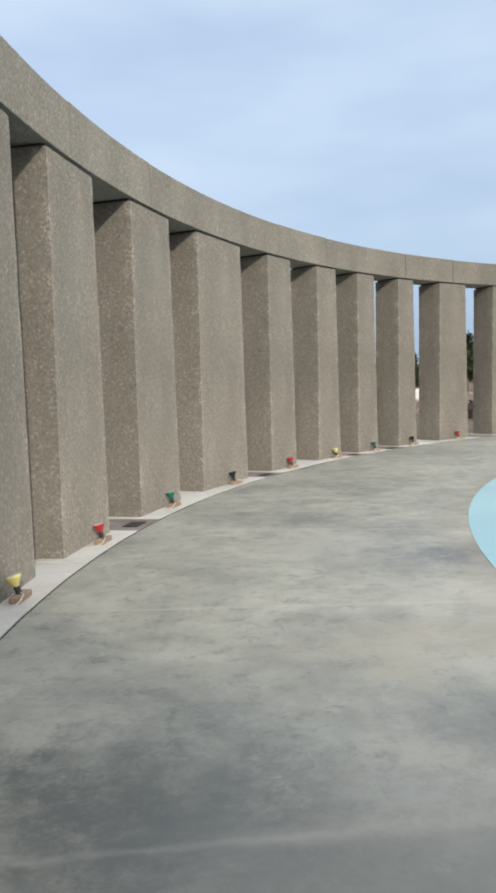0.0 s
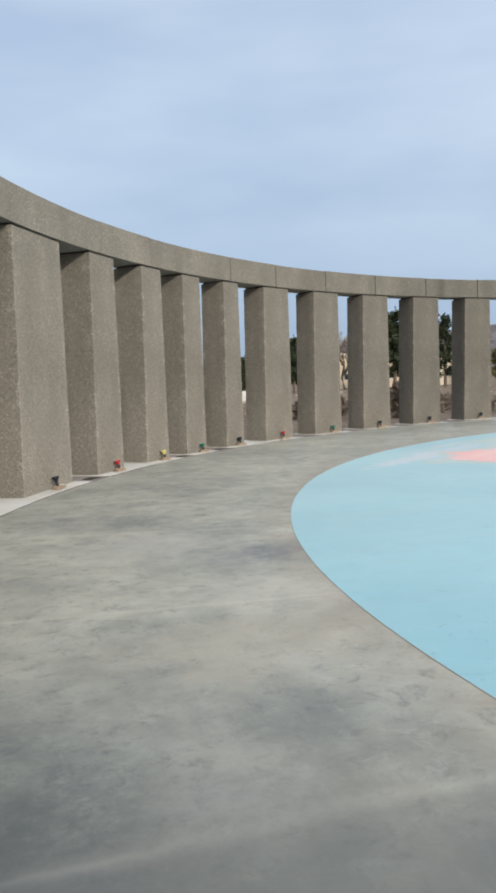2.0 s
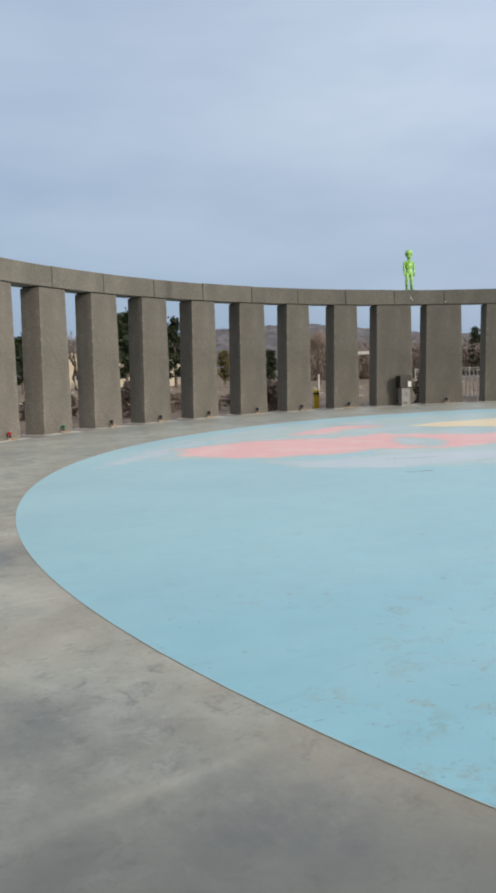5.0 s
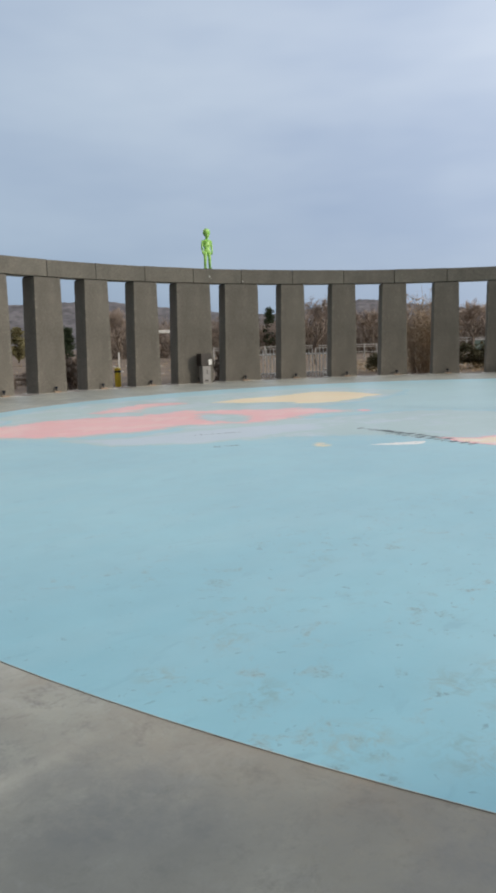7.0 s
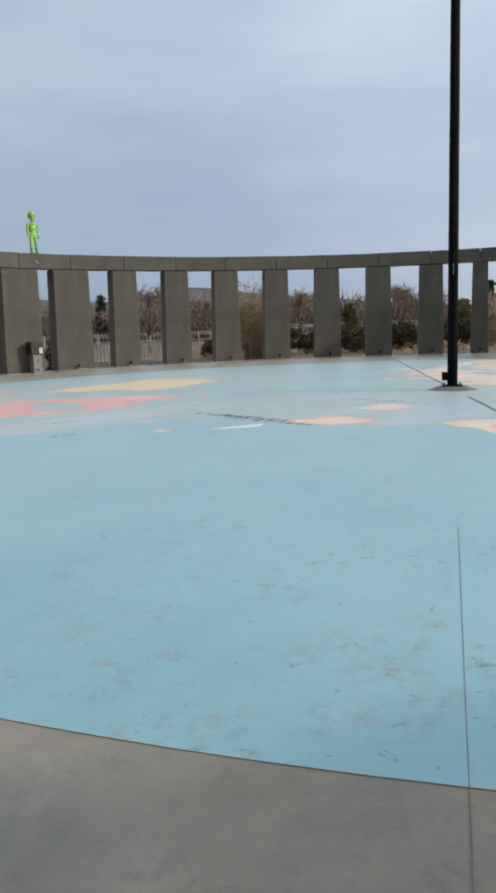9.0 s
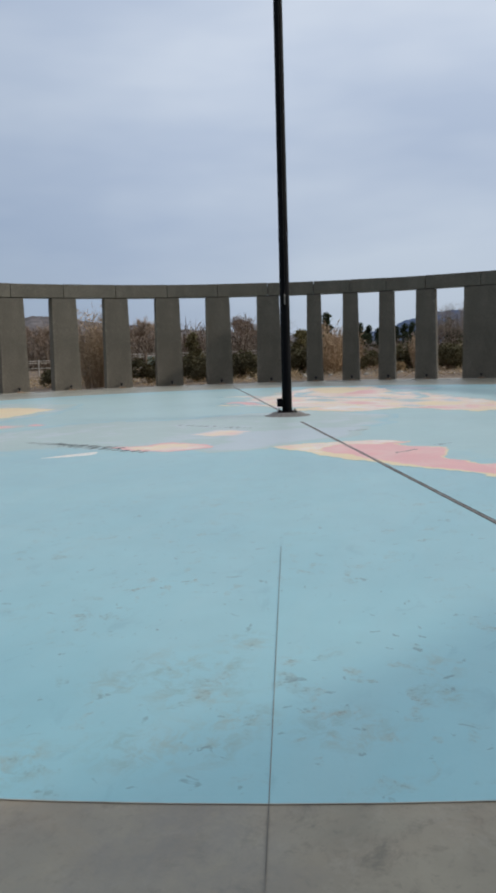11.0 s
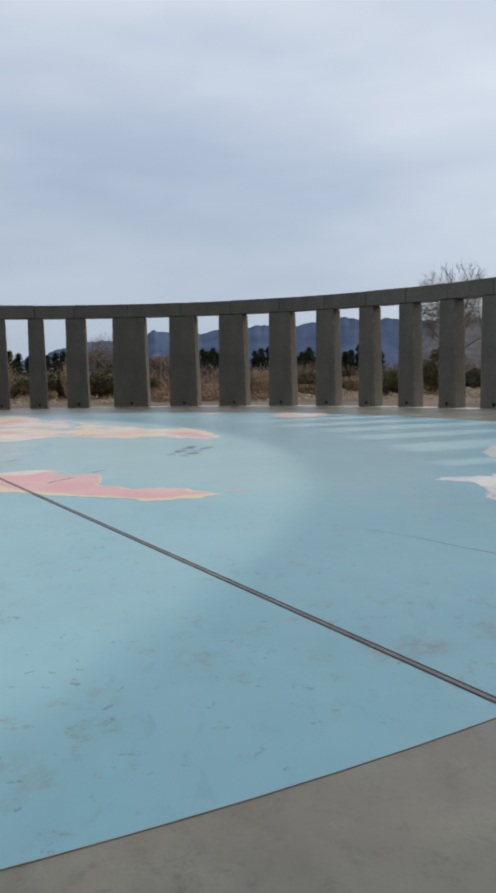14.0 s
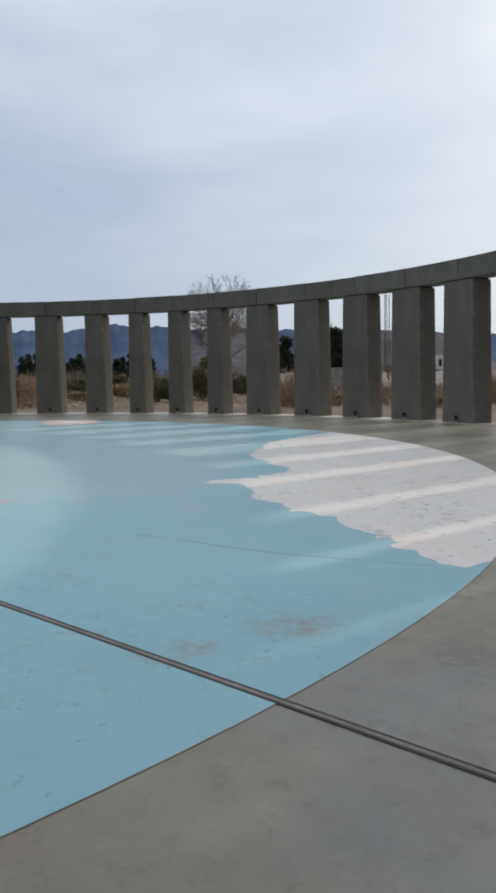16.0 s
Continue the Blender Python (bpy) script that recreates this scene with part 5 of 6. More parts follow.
# ---- pedestal box before a wide pillar ----
cab = empty("pedestal", spin(74.78, 19.80, 0.0), label="grey metal pedestal with a dark brown box on top", category="pedestal")
part("post", box(0.34, 0.40, 0.76, 0.05, 0.0, 0.0, 0.01), CABINET, cab, "grey metal lower cabinet")
part("upper_box", box(0.42, 0.52, 0.53, 0.05, 0.02, 0.76, 0.015), BROWN_METAL, cab, "dark brown upper box")
part("side_panel", box(0.014, 0.15, 0.24, -0.165, -0.155, 0.80, 0.004), WHITE, cab, "white front panel")
part("handle", box(0.02, 0.02, 0.18, -0.125, -0.02, 0.42, 0.004), DARK_GAP, cab)
part("vent", box(0.012, 0.16, 0.05, -0.122, 0.03, 0.10, 0.002), DARK_GAP, cab)

# ---- outside the ring ----
EX, EY = -17.6, -5.05
TURN = -0.67          # bearings are counted from here


def site(az, dist, z=-0.12, turn=0.0, s=1.0):
    """A place outside, by the bearing and distance from the viewpoint."""
    x, y = EX + dist * math.cos(radians(az + TURN)), EY + dist * math.sin(radians(az + TURN))
    return pose(x, y, z, 0, 0, turn) @ Matrix.Diagonal((s, s, s, 1))


def leaves(rng, count, where, size, flatten=0.6):
    """Many small leaf clumps, each a bent blade pair, at places drawn by where()."""
    verts, faces = [], []
    for _ in range(count):
        p = Vector(where(rng))
        a = Vector((rng.gauss(0, 1), rng.gauss(0, 1), rng.gauss(0, flatten))).normalized()
        b = a.orthogonal().normalized()
        b = (b * math.cos(rng.random() * 6.28) + a.cross(b) * math.sin(rng.random() * 6.28))
        s = size * rng.uniform(0.6, 1.4)
        i = len(verts)
        verts += [p - a * s, p + b * s * 0.5, p + a * s, p - b * s * 0.5 + a.cross(b) * s * 0.35]
        faces += [(i, i + 1, i + 2), (i, i + 2, i + 3)]
    me = bpy.data.meshes.new("crown")
    me.from_pydata([tuple(v) for v in verts], [], faces)
    return me


def conifer(seed, height, spread, mat=PINE, label="dark green pine tree with an uneven crown"):
    rng = random.Random(seed)
    tree = empty("tree", label=label, category="tree", group="evergreen trees beyond the ring")
    part("trunk", tube([(0, 0, 0), (0.05 * height * rng.uniform(-.3, .3), 0, height * 0.5), (0, 0, height * 0.95)], [0.025 * height, 0.016 * height, 0.004 * height], 7), BARK, tree)
    limbs = []
    bm = bmesh.new()
    for k in range(34):
        h = height * (0.16 + 0.8 * (k + rng.random()) / 34)
        reach = spread * (1.05 - h / height) ** 0.6 * rng.uniform(0.55, 1.1)
        a = rng.random() * 6.28
        tip = Vector((reach * math.cos(a), reach * math.sin(a), h + reach * rng.uniform(0.0, 0.35)))
        limbs.append((Vector((0, 0, h)), tip))
        tube([(0, 0, h), tip], [0.006 * height, 0.002 * height], 4, bm)
    part("limb_frame", bm, BARK, tree)

    def where(r):
        p, q = r.choice(limbs)
        t = r.uniform(0.25, 1.08)
        return p.lerp(q, t) + Vector((r.gauss(0, 1), r.gauss(0, 1), r.gauss(0, 0.8))) * spread * 0.13

    part("crown", leaves(rng, 4200, where, spread * 0.085), mat, tree)
    return tree


def bare_tree(seed, height, spread, label="leafless tree with fine grey branches", deep=5, girth=0.020, twig=0.0022, mat=TWIG):
    rng = random.Random(seed)
    tree = empty("tree", label=label, category="tree", group="leafless trees beyond the ring")
    trunk, twigs, tips = bmesh.new(), bmesh.new(), []

    def grow(p, way, length, radius, depth):
        q = p + way * length * 0.5 + Vector((rng.gauss(0, 1), rng.gauss(0, 1), rng.gauss(0, 0.5))) * length * 0.05
        e = p + way * length
        tube([p, q, e], [radius, radius * 0.85, radius * 0.65], 5 if depth < 3 else 3, trunk if depth < 3 else twigs)
        if depth == deep:
            tips.append((e, way, length))
            return
        for _ in range(3 if depth else 4):
            side = Vector((rng.gauss(0, 1), rng.gauss(0, 1), rng.uniform(-0.3, 0.7))).normalized()
            w = (way * 0.8 + side * rng.uniform(0.55, 1.0) * spread + Vector((0, 0, 0.12))).normalized()
            grow(p + way * length * rng.uniform(0.55, 1.0), w, length * rng.uniform(0.62, 0.82), radius * 0.57, depth + 1)

    grow(Vector((0, 0, 0)), Vector((0.04, 0.03, 1)).normalized(), height * 0.22, height * girth, 0)
    top = max(e.z for e, _, _ in tips)
    verts, faces = [], []
    for e, way, length in tips:
        for _ in range(7):
            w = (way + Vector((rng.gauss(0, 1), rng.gauss(0, 1), rng.gauss(0.2, 0.7))) * 0.8).normalized() * length * rng.uniform(0.5, 1.2)
            o = w.orthogonal().normalized() * height * twig
            s = e - way * length * rng.random()
            k = len(verts)
            verts += [s - o, s + o, s + w]
            faces.append((k, k + 1, k + 2))
    spray = bpy.data.meshes.new("twig_spray")
    spray.from_pydata([tuple(v * (height / top)) for v in verts], [], faces)
    for bm in (trunk, twigs):
        bm.transform(Matrix.Scale(height / top, 4))
    part("trunk", trunk, BARK, tree)
    part("twig_crown", twigs, mat, tree)
    part("twig_spray", spray, mat, tree)
    return tree


def bush(seed, height, width, mat, label, count=1500, size=0.07, upright=0.0):
    rng = random.Random(seed)
    ob = empty("bush", label=label, category="bush", group="bushes beyond the ring")
    lobes = [(Vector((rng.uniform(-0.3, 0.3) * width, rng.uniform(-0.3, 0.3) * width, height * rng.uniform(0.35, 0.6))), rng.uniform(0.5, 0.8)) for _ in range(6)]

    def where(r):
        c, k = r.choice(lobes)
        d = Vector((r.gauss(0, 1), r.gauss(0, 1), r.gauss(0, 1))).normalized() * r.uniform(0.35, 1.0) ** 0.5
        p = c + Vector((d.x * width * 0.36 * k, d.y * width * 0.36 * k, d.z * height * 0.55 * k))
        p.z = max(p.z, 0.03)
        return p

    part("foliage", leaves(rng, count, where, size, 0.6 + upright), mat, ob)
    bm = bmesh.new()
    for k in range(26):
        tip = where(rng)
        tube([(0.1 * tip.x, 0.1 * tip.y, 0), (0.5 * tip.x, 0.5 * tip.y, tip.z * 0.6), tip], [0.02, 0.014, 0.006], 3, bm)
    part("stem_tangle", bm, TWIG if mat is not RED_TWIG else RED_TWIG, ob)
    return ob


def brush_band(name, seed, az0, az1, d0, d1, h0, h1, count, mat, label, lean=0.25, width=0.05):
    """Dense leafless scrub over a stretch of ground: thin upright twigs, uncounted."""
    rng = random.Random(seed)
    verts, faces = [], []
    for _ in range(count):
        az, d = radians(rng.uniform(az0, az1) + TURN), rng.uniform(d0, d1)
        x, y = EX + d * math.cos(az), EY + d * math.sin(az)
        if math.hypot(x, y) < 23.5:
            continue
        clump = 0.55 + 0.9 * max(0.0, 0.5 + noise.noise((x * 0.16, y * 0.16, seed)))
        h = rng.uniform(h0, h1) * min(clump, 1.25)
        z0 = -0.12 + rng.random() ** 1.3 * h * 0.75
        z1 = z0 + h * rng.uniform(0.10, 0.28)
        dx, dy = rng.gauss(0, lean) * h, rng.gauss(0, lean) * h
        a = rng.random() * 6.28
        w = width * rng.uniform(0.5, 1.5)
        i = len(verts)
        verts += [(x - w * math.cos(a), y - w * math.sin(a), z0), (x + w * math.cos(a), y + w * math.sin(a), z0), (x + dx, y + dy, z1)]
        faces.append((i, i + 1, i + 2))
    me = bpy.data.meshes.new(name)
    me.from_pydata(verts, [], faces)
    ob = new(name, me)
    me.materials.append(mat)
    return tagged(ob, label, "brush", kind="stuff")


def placed(ob, az, d, turn=0.0, s=1.0):
    ob.matrix_world = site(az, d, -0.14, turn, s)
    return ob


def again(ob, az, d, turn, s=1.0):
    c = copy_thing(ob, site(az, d, -0.14, turn, s))
    c.scale = (s, s, s)
    return c


def domed_tree(seed, height, radius):
    """A broad leafless tree: limbs fan out into a rounded crown of very fine twigs."""
    rng = random.Random(seed)
    tree = empty("tree", label="broad pale leafless tree rising above the ring beam", category="tree", group="leafless trees beyond the ring")
    wood, twigs = bmesh.new(), bmesh.new()
    fork = Vector((0.1, 0, height * 0.20))
    tube([(0, 0, 0), (0.05, 0.04, height * 0.1), fork], [0.30, 0.25, 0.22], 8, wood)
    verts, faces = [], []
    heart = Vector((0, 0, height * 0.60))
    for k in range(12):
        a, rise = 2 * math.pi * k / 12 + rng.uniform(-0.25, 0.25), (k % 4) / 3
        reach = radius * (0.55 - 0.35 * rise)
        mid = Vector((math.cos(a) * reach, math.sin(a) * reach, height * (0.40 + 0.24 * rise)))
        tube([fork, fork.lerp(mid, 0.5) + Vector((0, 0, 0.4)), mid], [0.12, 0.085, 0.05], 6, wood)
        for _ in range(14):
            b, lift = a + rng.gauss(0, 0.6), rng.uniform(-0.35, 1.0)
            flat_r = radius * math.sqrt(max(0.02, 1 - lift * lift)) * rng.uniform(0.75, 1.0)
            tip = heart + Vector((flat_r * math.cos(b), flat_r * math.sin(b), height * 0.40 * lift * rng.uniform(0.9, 1.0)))
            bow = mid.lerp(tip, 0.5) + Vector((rng.gauss(0, 0.25), rng.gauss(0, 0.25), 0.45))
            tube([mid, bow, tip], [0.032, 0.020, 0.008], 3, twigs)
            for _ in range(50):
                t = rng.uniform(0.1, 1.0)
                s = mid.lerp(bow, t * 2) if t < 0.5 else bow.lerp(tip, t * 2 - 1)
                w = ((tip - heart).normalized() * 0.7 + Vector((rng.gauss(0, 0.7), rng.gauss(0, 0.7), rng.gauss(0.15, 0.6)))).normalized() * rng.uniform(0.4, 1.3)
                o = w.orthogonal().normalized() * 0.013
                i = len(verts)
                verts += [s - o, s + o, s + w]
                faces.append((i, i + 1, i + 2))
    spray = bpy.data.meshes.new("twig_spray")
    spray.from_pydata([tuple(v) for v in verts], [], faces)
    part("trunk", wood, BARK, tree)
    part("twig_crown", twigs, PALE_TWIG, tree)
    part("twig_spray", spray, PALE_TWIG, tree)
    return tree


# evergreens: bearing, distance, height over a 10 m pattern
pine_a = placed(conifer(5, 10.0, 3.2), 67.9, 95, 0, 0.94)
pine_b = placed(conifer(6, 10.0, 2.3), 64.3, 98, 40, 0.90)
for az, d, turn, s in ((75.4, 92, 10, 0.66), (79.2, 90, 70, 0.45), (57.2, 90, 200, 0.42), (-25.6, 118, 20, 0.78), (-26.8, 122, 80, 0.72),
                       (-29.2, 108, 150, 0.84), (-30.3, 110, 10, 0.86), (-31.1, 112, 250, 0.80)):
    again(pine_a, az, d, turn, s)
for k in range(26):
    rng = random.Random(400 + k)
    az = (-1.9, -2.4, -2.8, -3.2, -3.6, -4.1, -6.3, -6.8, -7.3, -7.9, -9.8, -10.4, -11.0, -13.4, -14.1, -15.6, 7.8, 8.4, 8.9, 10.3, 11.0, 11.6, 5.2, 3.9, 12.4, 15.6)[k]
    again(pine_b, az, 140 + rng.uniform(-8, 12), rng.uniform(0, 360), rng.uniform(0.54, 0.68))
for k in range(44):
    rng = random.Random(700 + k)
    az = rng.choice((-3.0, -4.0, -7.2, -8.3, -10.4, -13.8, -15.2, 8.4, 10.8, 4.4)) + rng.uniform(-1.0, 1.0)
    again(pine_a, az, 138 + rng.uniform(-8, 12), rng.uniform(0, 360), rng.uniform(0.40, 0.58))
again(pine_b, 14.0, 142, 33, 0.86)
for az, turn, s in ((0.4, 10, 0.50), (1.1, 80, 0.46), (1.9, 150, 0.42), (6.4, 220, 0.52)):
    again(pine_a, az, 136, turn, s)
again(pine_b, 42.2, 120, 90, 0.74)
again(pine_a, 49.9, 150, 160, 0.45)
olive = placed(conifer(9, 5.0, 1.7, OLIVE, "rounded olive-green tree beyond the ring"), 24.0, 88, 0, 0.82)
for az, d, s in ((60.6, 110, 0.98), (16.0, 85, 0.80), (-19.7, 84, 0.80), (15.2, 92, 0.7)):
    again(olive, az, d, az * 5, s)

# leafless trees
domed = placed(domed_tree(3, 13.9, 6.2), -20.8, 92, 30)
again(domed, 4.9, 95, 80, 0.50)
bare_b = placed(bare_tree(8, 10.0, 0.8, mat=BROWN_TWIG, girth=0.016), 38.9, 62, 0, 0.55)
for az, d, turn, s in ((71.6, 105, 50, 0.78), (27.5, 72, 110, 0.52), (20.2, 88, 200, 0.60), (53.5, 88, 280, 0.62), (36.5, 95, 40, 0.58),
                       (34.6, 98, 140, 0.58), (29.6, 90, 300, 0.55), (18.7, 92, 70, 0.50), (54.4, 92, 20, 0.55), (41.5, 88, 60, 0.46), (45.5, 95, 75, 0.52),
                       (0.2, 118, 15, 0.50), (0.9, 124, 95, 0.52), (1.7, 120, 160, 0.48), (2.6, 122, 220, 0.52), (6.0, 116, 300, 0.52), (7.0, 120, 10, 0.50), (-1.0, 122, 45, 0.46), (-32.5, 105, 80, 0.36), (-33.2, 108, 190, 0.33)):
    again(bare_b, az, d, turn, s)

# bushes
dark = placed(bush(21, 2.0, 3.2, SAGE, "dark sage bush on bare ground", 2600, 0.10), 27.4, 47, 0, 0.86)
for az, d, turn, s in ((23.9, 48, 30, 0.95), (23.0, 46, 80, 0.75), (20.6, 49, 120, 0.96), (19.7, 50, 200, 0.85), (16.3, 55, 20, 1.15), (8.3, 58, 300, 1.05),
                       (5.4, 58, 50, 1.10), (4.5, 60, 170, 1.0), (-9.7, 70, 90, 0.70), (-17.0, 54, 250, 0.60), (-22.8, 70, 10, 0.9), (34.4, 45, 60, 0.62),
                       (13.2, 66, 75, 0.9), (-5.1, 60, 15, 0.7), (11.3, 62, 140, 0.9), (-10.0, 72, 35, 0.78), (-16.0, 53, 125, 0.62), (-22.0, 74, 60, 0.95)):
    again(dark, az, d, turn, s)
yellowed = placed(bush(25, 3.0, 2.6, DRY_OLIVE, "yellowed olive bush with dry leaves", 2600, 0.09), -19.4, 54, 0, 0.95)
for az, d, turn, s in ((-8.9, 57, 40, 0.55), (1.6, 56, 100, 0.6), (21.7, 50, 10, 0.5), (-23.4, 60, 200, 0.6), (-6.0, 52, 75, 0.66), (-13.3, 84, 20, 0.82), (-12.6, 88, 120, 0.8), (-16.2, 75, 160, 0.70), (-16.7, 80, 220, 0.75), (-9.8, 86, 250, 0.72), (-10.6, 88, 300, 0.74)):
    again(yellowed, az, d, turn, s)


def wisp(seed, height, width, mat, label, count=900):
    """A tall leafless shrub: upright wands that fan out, with fine side twigs."""
    rng = random.Random(seed)
    ob = empty("bush", label=label, category="bush", group="bushes beyond the ring")
    wands, verts, faces = bmesh.new(), [], []
    for k in range(100):
        a, reach = rng.random() * 6.28, width * 0.5 * rng.random() ** 0.6
        tip = Vector((reach * math.cos(a), reach * math.sin(a), height * rng.uniform(0.55, 1.0)))
        root = Vector((tip.x * 0.5, tip.y * 0.5, 0))
        bow = root.lerp(tip, 0.4) * 0.98
        tube([root, bow, tip], [0.010, 0.007, 0.003], 3, wands)
        for _ in range(count // 100):
            s = root.lerp(tip, rng.uniform(0.05, 1.0))
            w = Vector((rng.gauss(0, 0.5), rng.gauss(0, 0.5), rng.uniform(0.3, 1.0))).normalized() * rng.uniform(0.2, 0.6)
            o = w.orthogonal().normalized() * 0.034
            i = len(verts)
            verts += [s - o, s + o, s + w]
            faces.append((i, i + 1, i + 2))
    spray = bpy.data.meshes.new("twig_spray")
    spray.from_pydata([tuple(v) for v in verts], [], faces)
    part("stem_tangle", wands, mat, ob)
    part("twig_spray", spray, mat, ob)
    return ob


red = placed(wisp(33, 4.3, 3.2, ORANGE_TWIG, "tall orange-brown leafless shrub", 2200), 31.1, 40, 0, 1.0)
for az, d, turn, s in ((30.4, 43, 60, 0.8), (14.0, 54, 60, 0.85), (13.2, 57, 100, 0.7), (-26.3, 39, 80, 0.52), (-34.0, 70, 20, 0.5), (12.4, 60, 30, 0.75), (7.2, 56, 30, 0.6), (-6.7, 50, 15, 0.48), (-7.0, 52, 200, 0.42), (-25.2, 41, 30, 0.40), (-32.8, 46, 110, 0.30), (-36.6, 44, 250, 0.28), (-40.5, 44, 60, 0.48)):
    again(red, az, d, turn, s)
straw = placed(bush(37, 1.6, 2.4, STRAW, "clump of tall dry straw-coloured grass", 1500, 0.15, 3.0), -13.2, 68, 0, 0.92)
for az, d, turn, s in ((-10.2, 56, 40, 0.6), (-20.6, 58, 90, 0.6), (8.9, 55, 20, 0.5), (-38.2, 60, 140, 0.6), (-41.0, 62, 20, 0.7), (-13.7, 70, 80, 0.75), (-16.6, 62, 30, 0.5), (-29.1, 43, 60, 0.5), (-29.6, 45, 160, 0.45), (-36.9, 42, 10, 0.4)):
    again(straw, az, d, turn, s)
grey = placed(bush(41, 2.0, 2.2, TWIG, "pale leafless shrub with tangled twigs", 900, 0.12, 2.0), 67.9, 33, 0, 0.95)
for az, d, turn, s in ((57.2, 33, 70, 0.85), (56.6, 34, 170, 0.7), (75.3, 34, 30, 0.5), (72.0, 36, 200, 0.55), (64.4, 38, 100, 0.5), (60.4, 40, 10, 0.4), (45.9, 36, 10, 0.8)):
    again(grey, az, d, turn, s)
brush_band("brushwood", 3, 17.0, 56.0, 118, 150, 4.0, 7.0, 60000, TWIG, "grey-brown leafless thicket far beyond the ring", 0.16, 0.07)
brush_band("brushwood", 4, -8.5, 17.0, 62, 84, 0.7, 1.6, 30000, RED_TWIG, "brown dry scrub on the desert ground", 0.2, 0.030)
brush_band("brushwood", 6, -24.0, 16.0, 86, 130, 1.8, 3.2, 46000, TWIG, "grey-brown leafless scrub before the pines", 0.15, 0.040)
brush_band("brushwood", 8, -7.2, 3.0, 46, 60, 0.5, 1.15, 25000, RED_TWIG, "dense brown dry brush on the desert ground", 0.22, 0.020)
brush_band("brushwood", 9, -24.0, 17.0, 44, 62, 0.15, 0.5, 9000, STRAW, "low dry grass on the desert ground", 0.3, 0.03)
brush_band("brushwood", 10, -23.5, -8.5, 74, 96, 0.7, 1.7, 24000, OLIVE, "olive-green desert brush", 0.2, 0.05)
brush_band("brushwood", 11, -46.0, -23.0, 40, 58, 0.25, 0.8, 12000, RED_TWIG, "low brown scrub beside the ring", 0.25, 0.035)
brush_band("brushwood", 5, -46.0, -24.0, 58, 86, 0.4, 1.1, 14000, TWIG, "low dry scrub on the desert ground", 0.2, 0.06)
brush_band("brushwood", 12, 16.0, 36.0, 42, 62, 0.15, 0.6, 8000, STRAW, "straw-coloured dry grass among the bushes", 0.3, 0.03)
brush_band("brushwood", 7, 17.0, 82.0, 28, 100, 0.15, 0.55, 9000, STRAW, "low dry grass on the desert ground", 0.3, 0.03)

# stones on the bare ground
rng = random.Random(77)
bm = bmesh.new()
for k in range(420):
    az, d = radians(rng.uniform(-45, 82)), rng.uniform(41, 90)
    x, y = EX + d * math.cos(az), EY + d * math.sin(az)
    if math.hypot(x, y) < 22.5:
        continue
    s = rng.uniform(0.05, 0.28)
    ball(s, s * rng.uniform(0.6, 1.2), s * 0.55, x, y, -0.10, bm, 1, Matrix.Rotation(rng.random() * 6, 4, "Z"))
tagged(thing("stones", bm, STONE, label="scattered pale stones on the desert ground"), category="stones", kind="stuff")


# fences, posts, buildings
def rail_fence(az0, d0, az1, d1, height, posts, label):
    a, b = site(az0, d0).translation, site(az1, d1).translation
    fence = empty("fence", Matrix.Translation(a), label=label, category="fence")
    w = b - a
    w.z = 0
    for k in range(posts + 1):
        p = w * (k / posts)
        part("post", box(0.10, 0.10, height + 0.1, p.x, p.y, -0.02, 0.01), FENCE_PAINT, fence)
    for h in (0.4, 0.78):
        part("rail", tube([Vector((0, 0, height * h + 0.1)), w + Vector((0, 0, height * h + 0.1))], 0.032, 6), FENCE_PAINT, fence)
    part("rail", tube([Vector((0, 0, height)), w + Vector((0, 0, height))], 0.038, 6), FENCE_PAINT, fence)
    return fence


rail_fence(46.5, 80, 33.5, 84, 1.45, 14, "white-painted rail fence beyond the bushes")
rail_fence(29.5, 95, 12.5, 105, 1.9, 12, "long white-painted rail fence before the thicket")


def bar_gate(az, d, turn):
    """A gate leaf of upright bars with a bowed top."""
    gate = empty("metal_gate", site(az, d, turn=turn), label="tall white metal gate of thin upright bars", category="gate", group="gate leaves beyond the ring")
    for k in range(9):
        part("bar", cone(0.026, 0.026, 1.30 + 0.20 * math.sin(math.pi * k / 8), k * 0.19 - 0.76, 0, 0, 6), WHITE, gate)
    for h in (0.20, 1.18):
        part("rail", tube([(-0.8, 0, h), (0.8, 0, h)], 0.030, 6), WHITE, gate)


bar_gate(42.4, 40, 132)
bar_gate(38.7, 41, 128)


def low_rail(az0, d0, az1, d1):
    a, b = site(az0, d0).translation, site(az1, d1).translation
    rail = empty("low_rail", Matrix.Translation(a), label="low dark timber rail on short posts beside the ring", category="rail", group="low rails beyond the ring")
    w = b - a
    part("bar", tube([Vector((0, 0, 0.45)), w + Vector((0, 0, 0.45))], 0.07, 8), BARK, rail)
    for k in range(5):
        p = w * (k / 4)
        part("post", cone(0.07, 0.065, 0.42, p.x, p.y, -0.02, 8), BARK, rail)


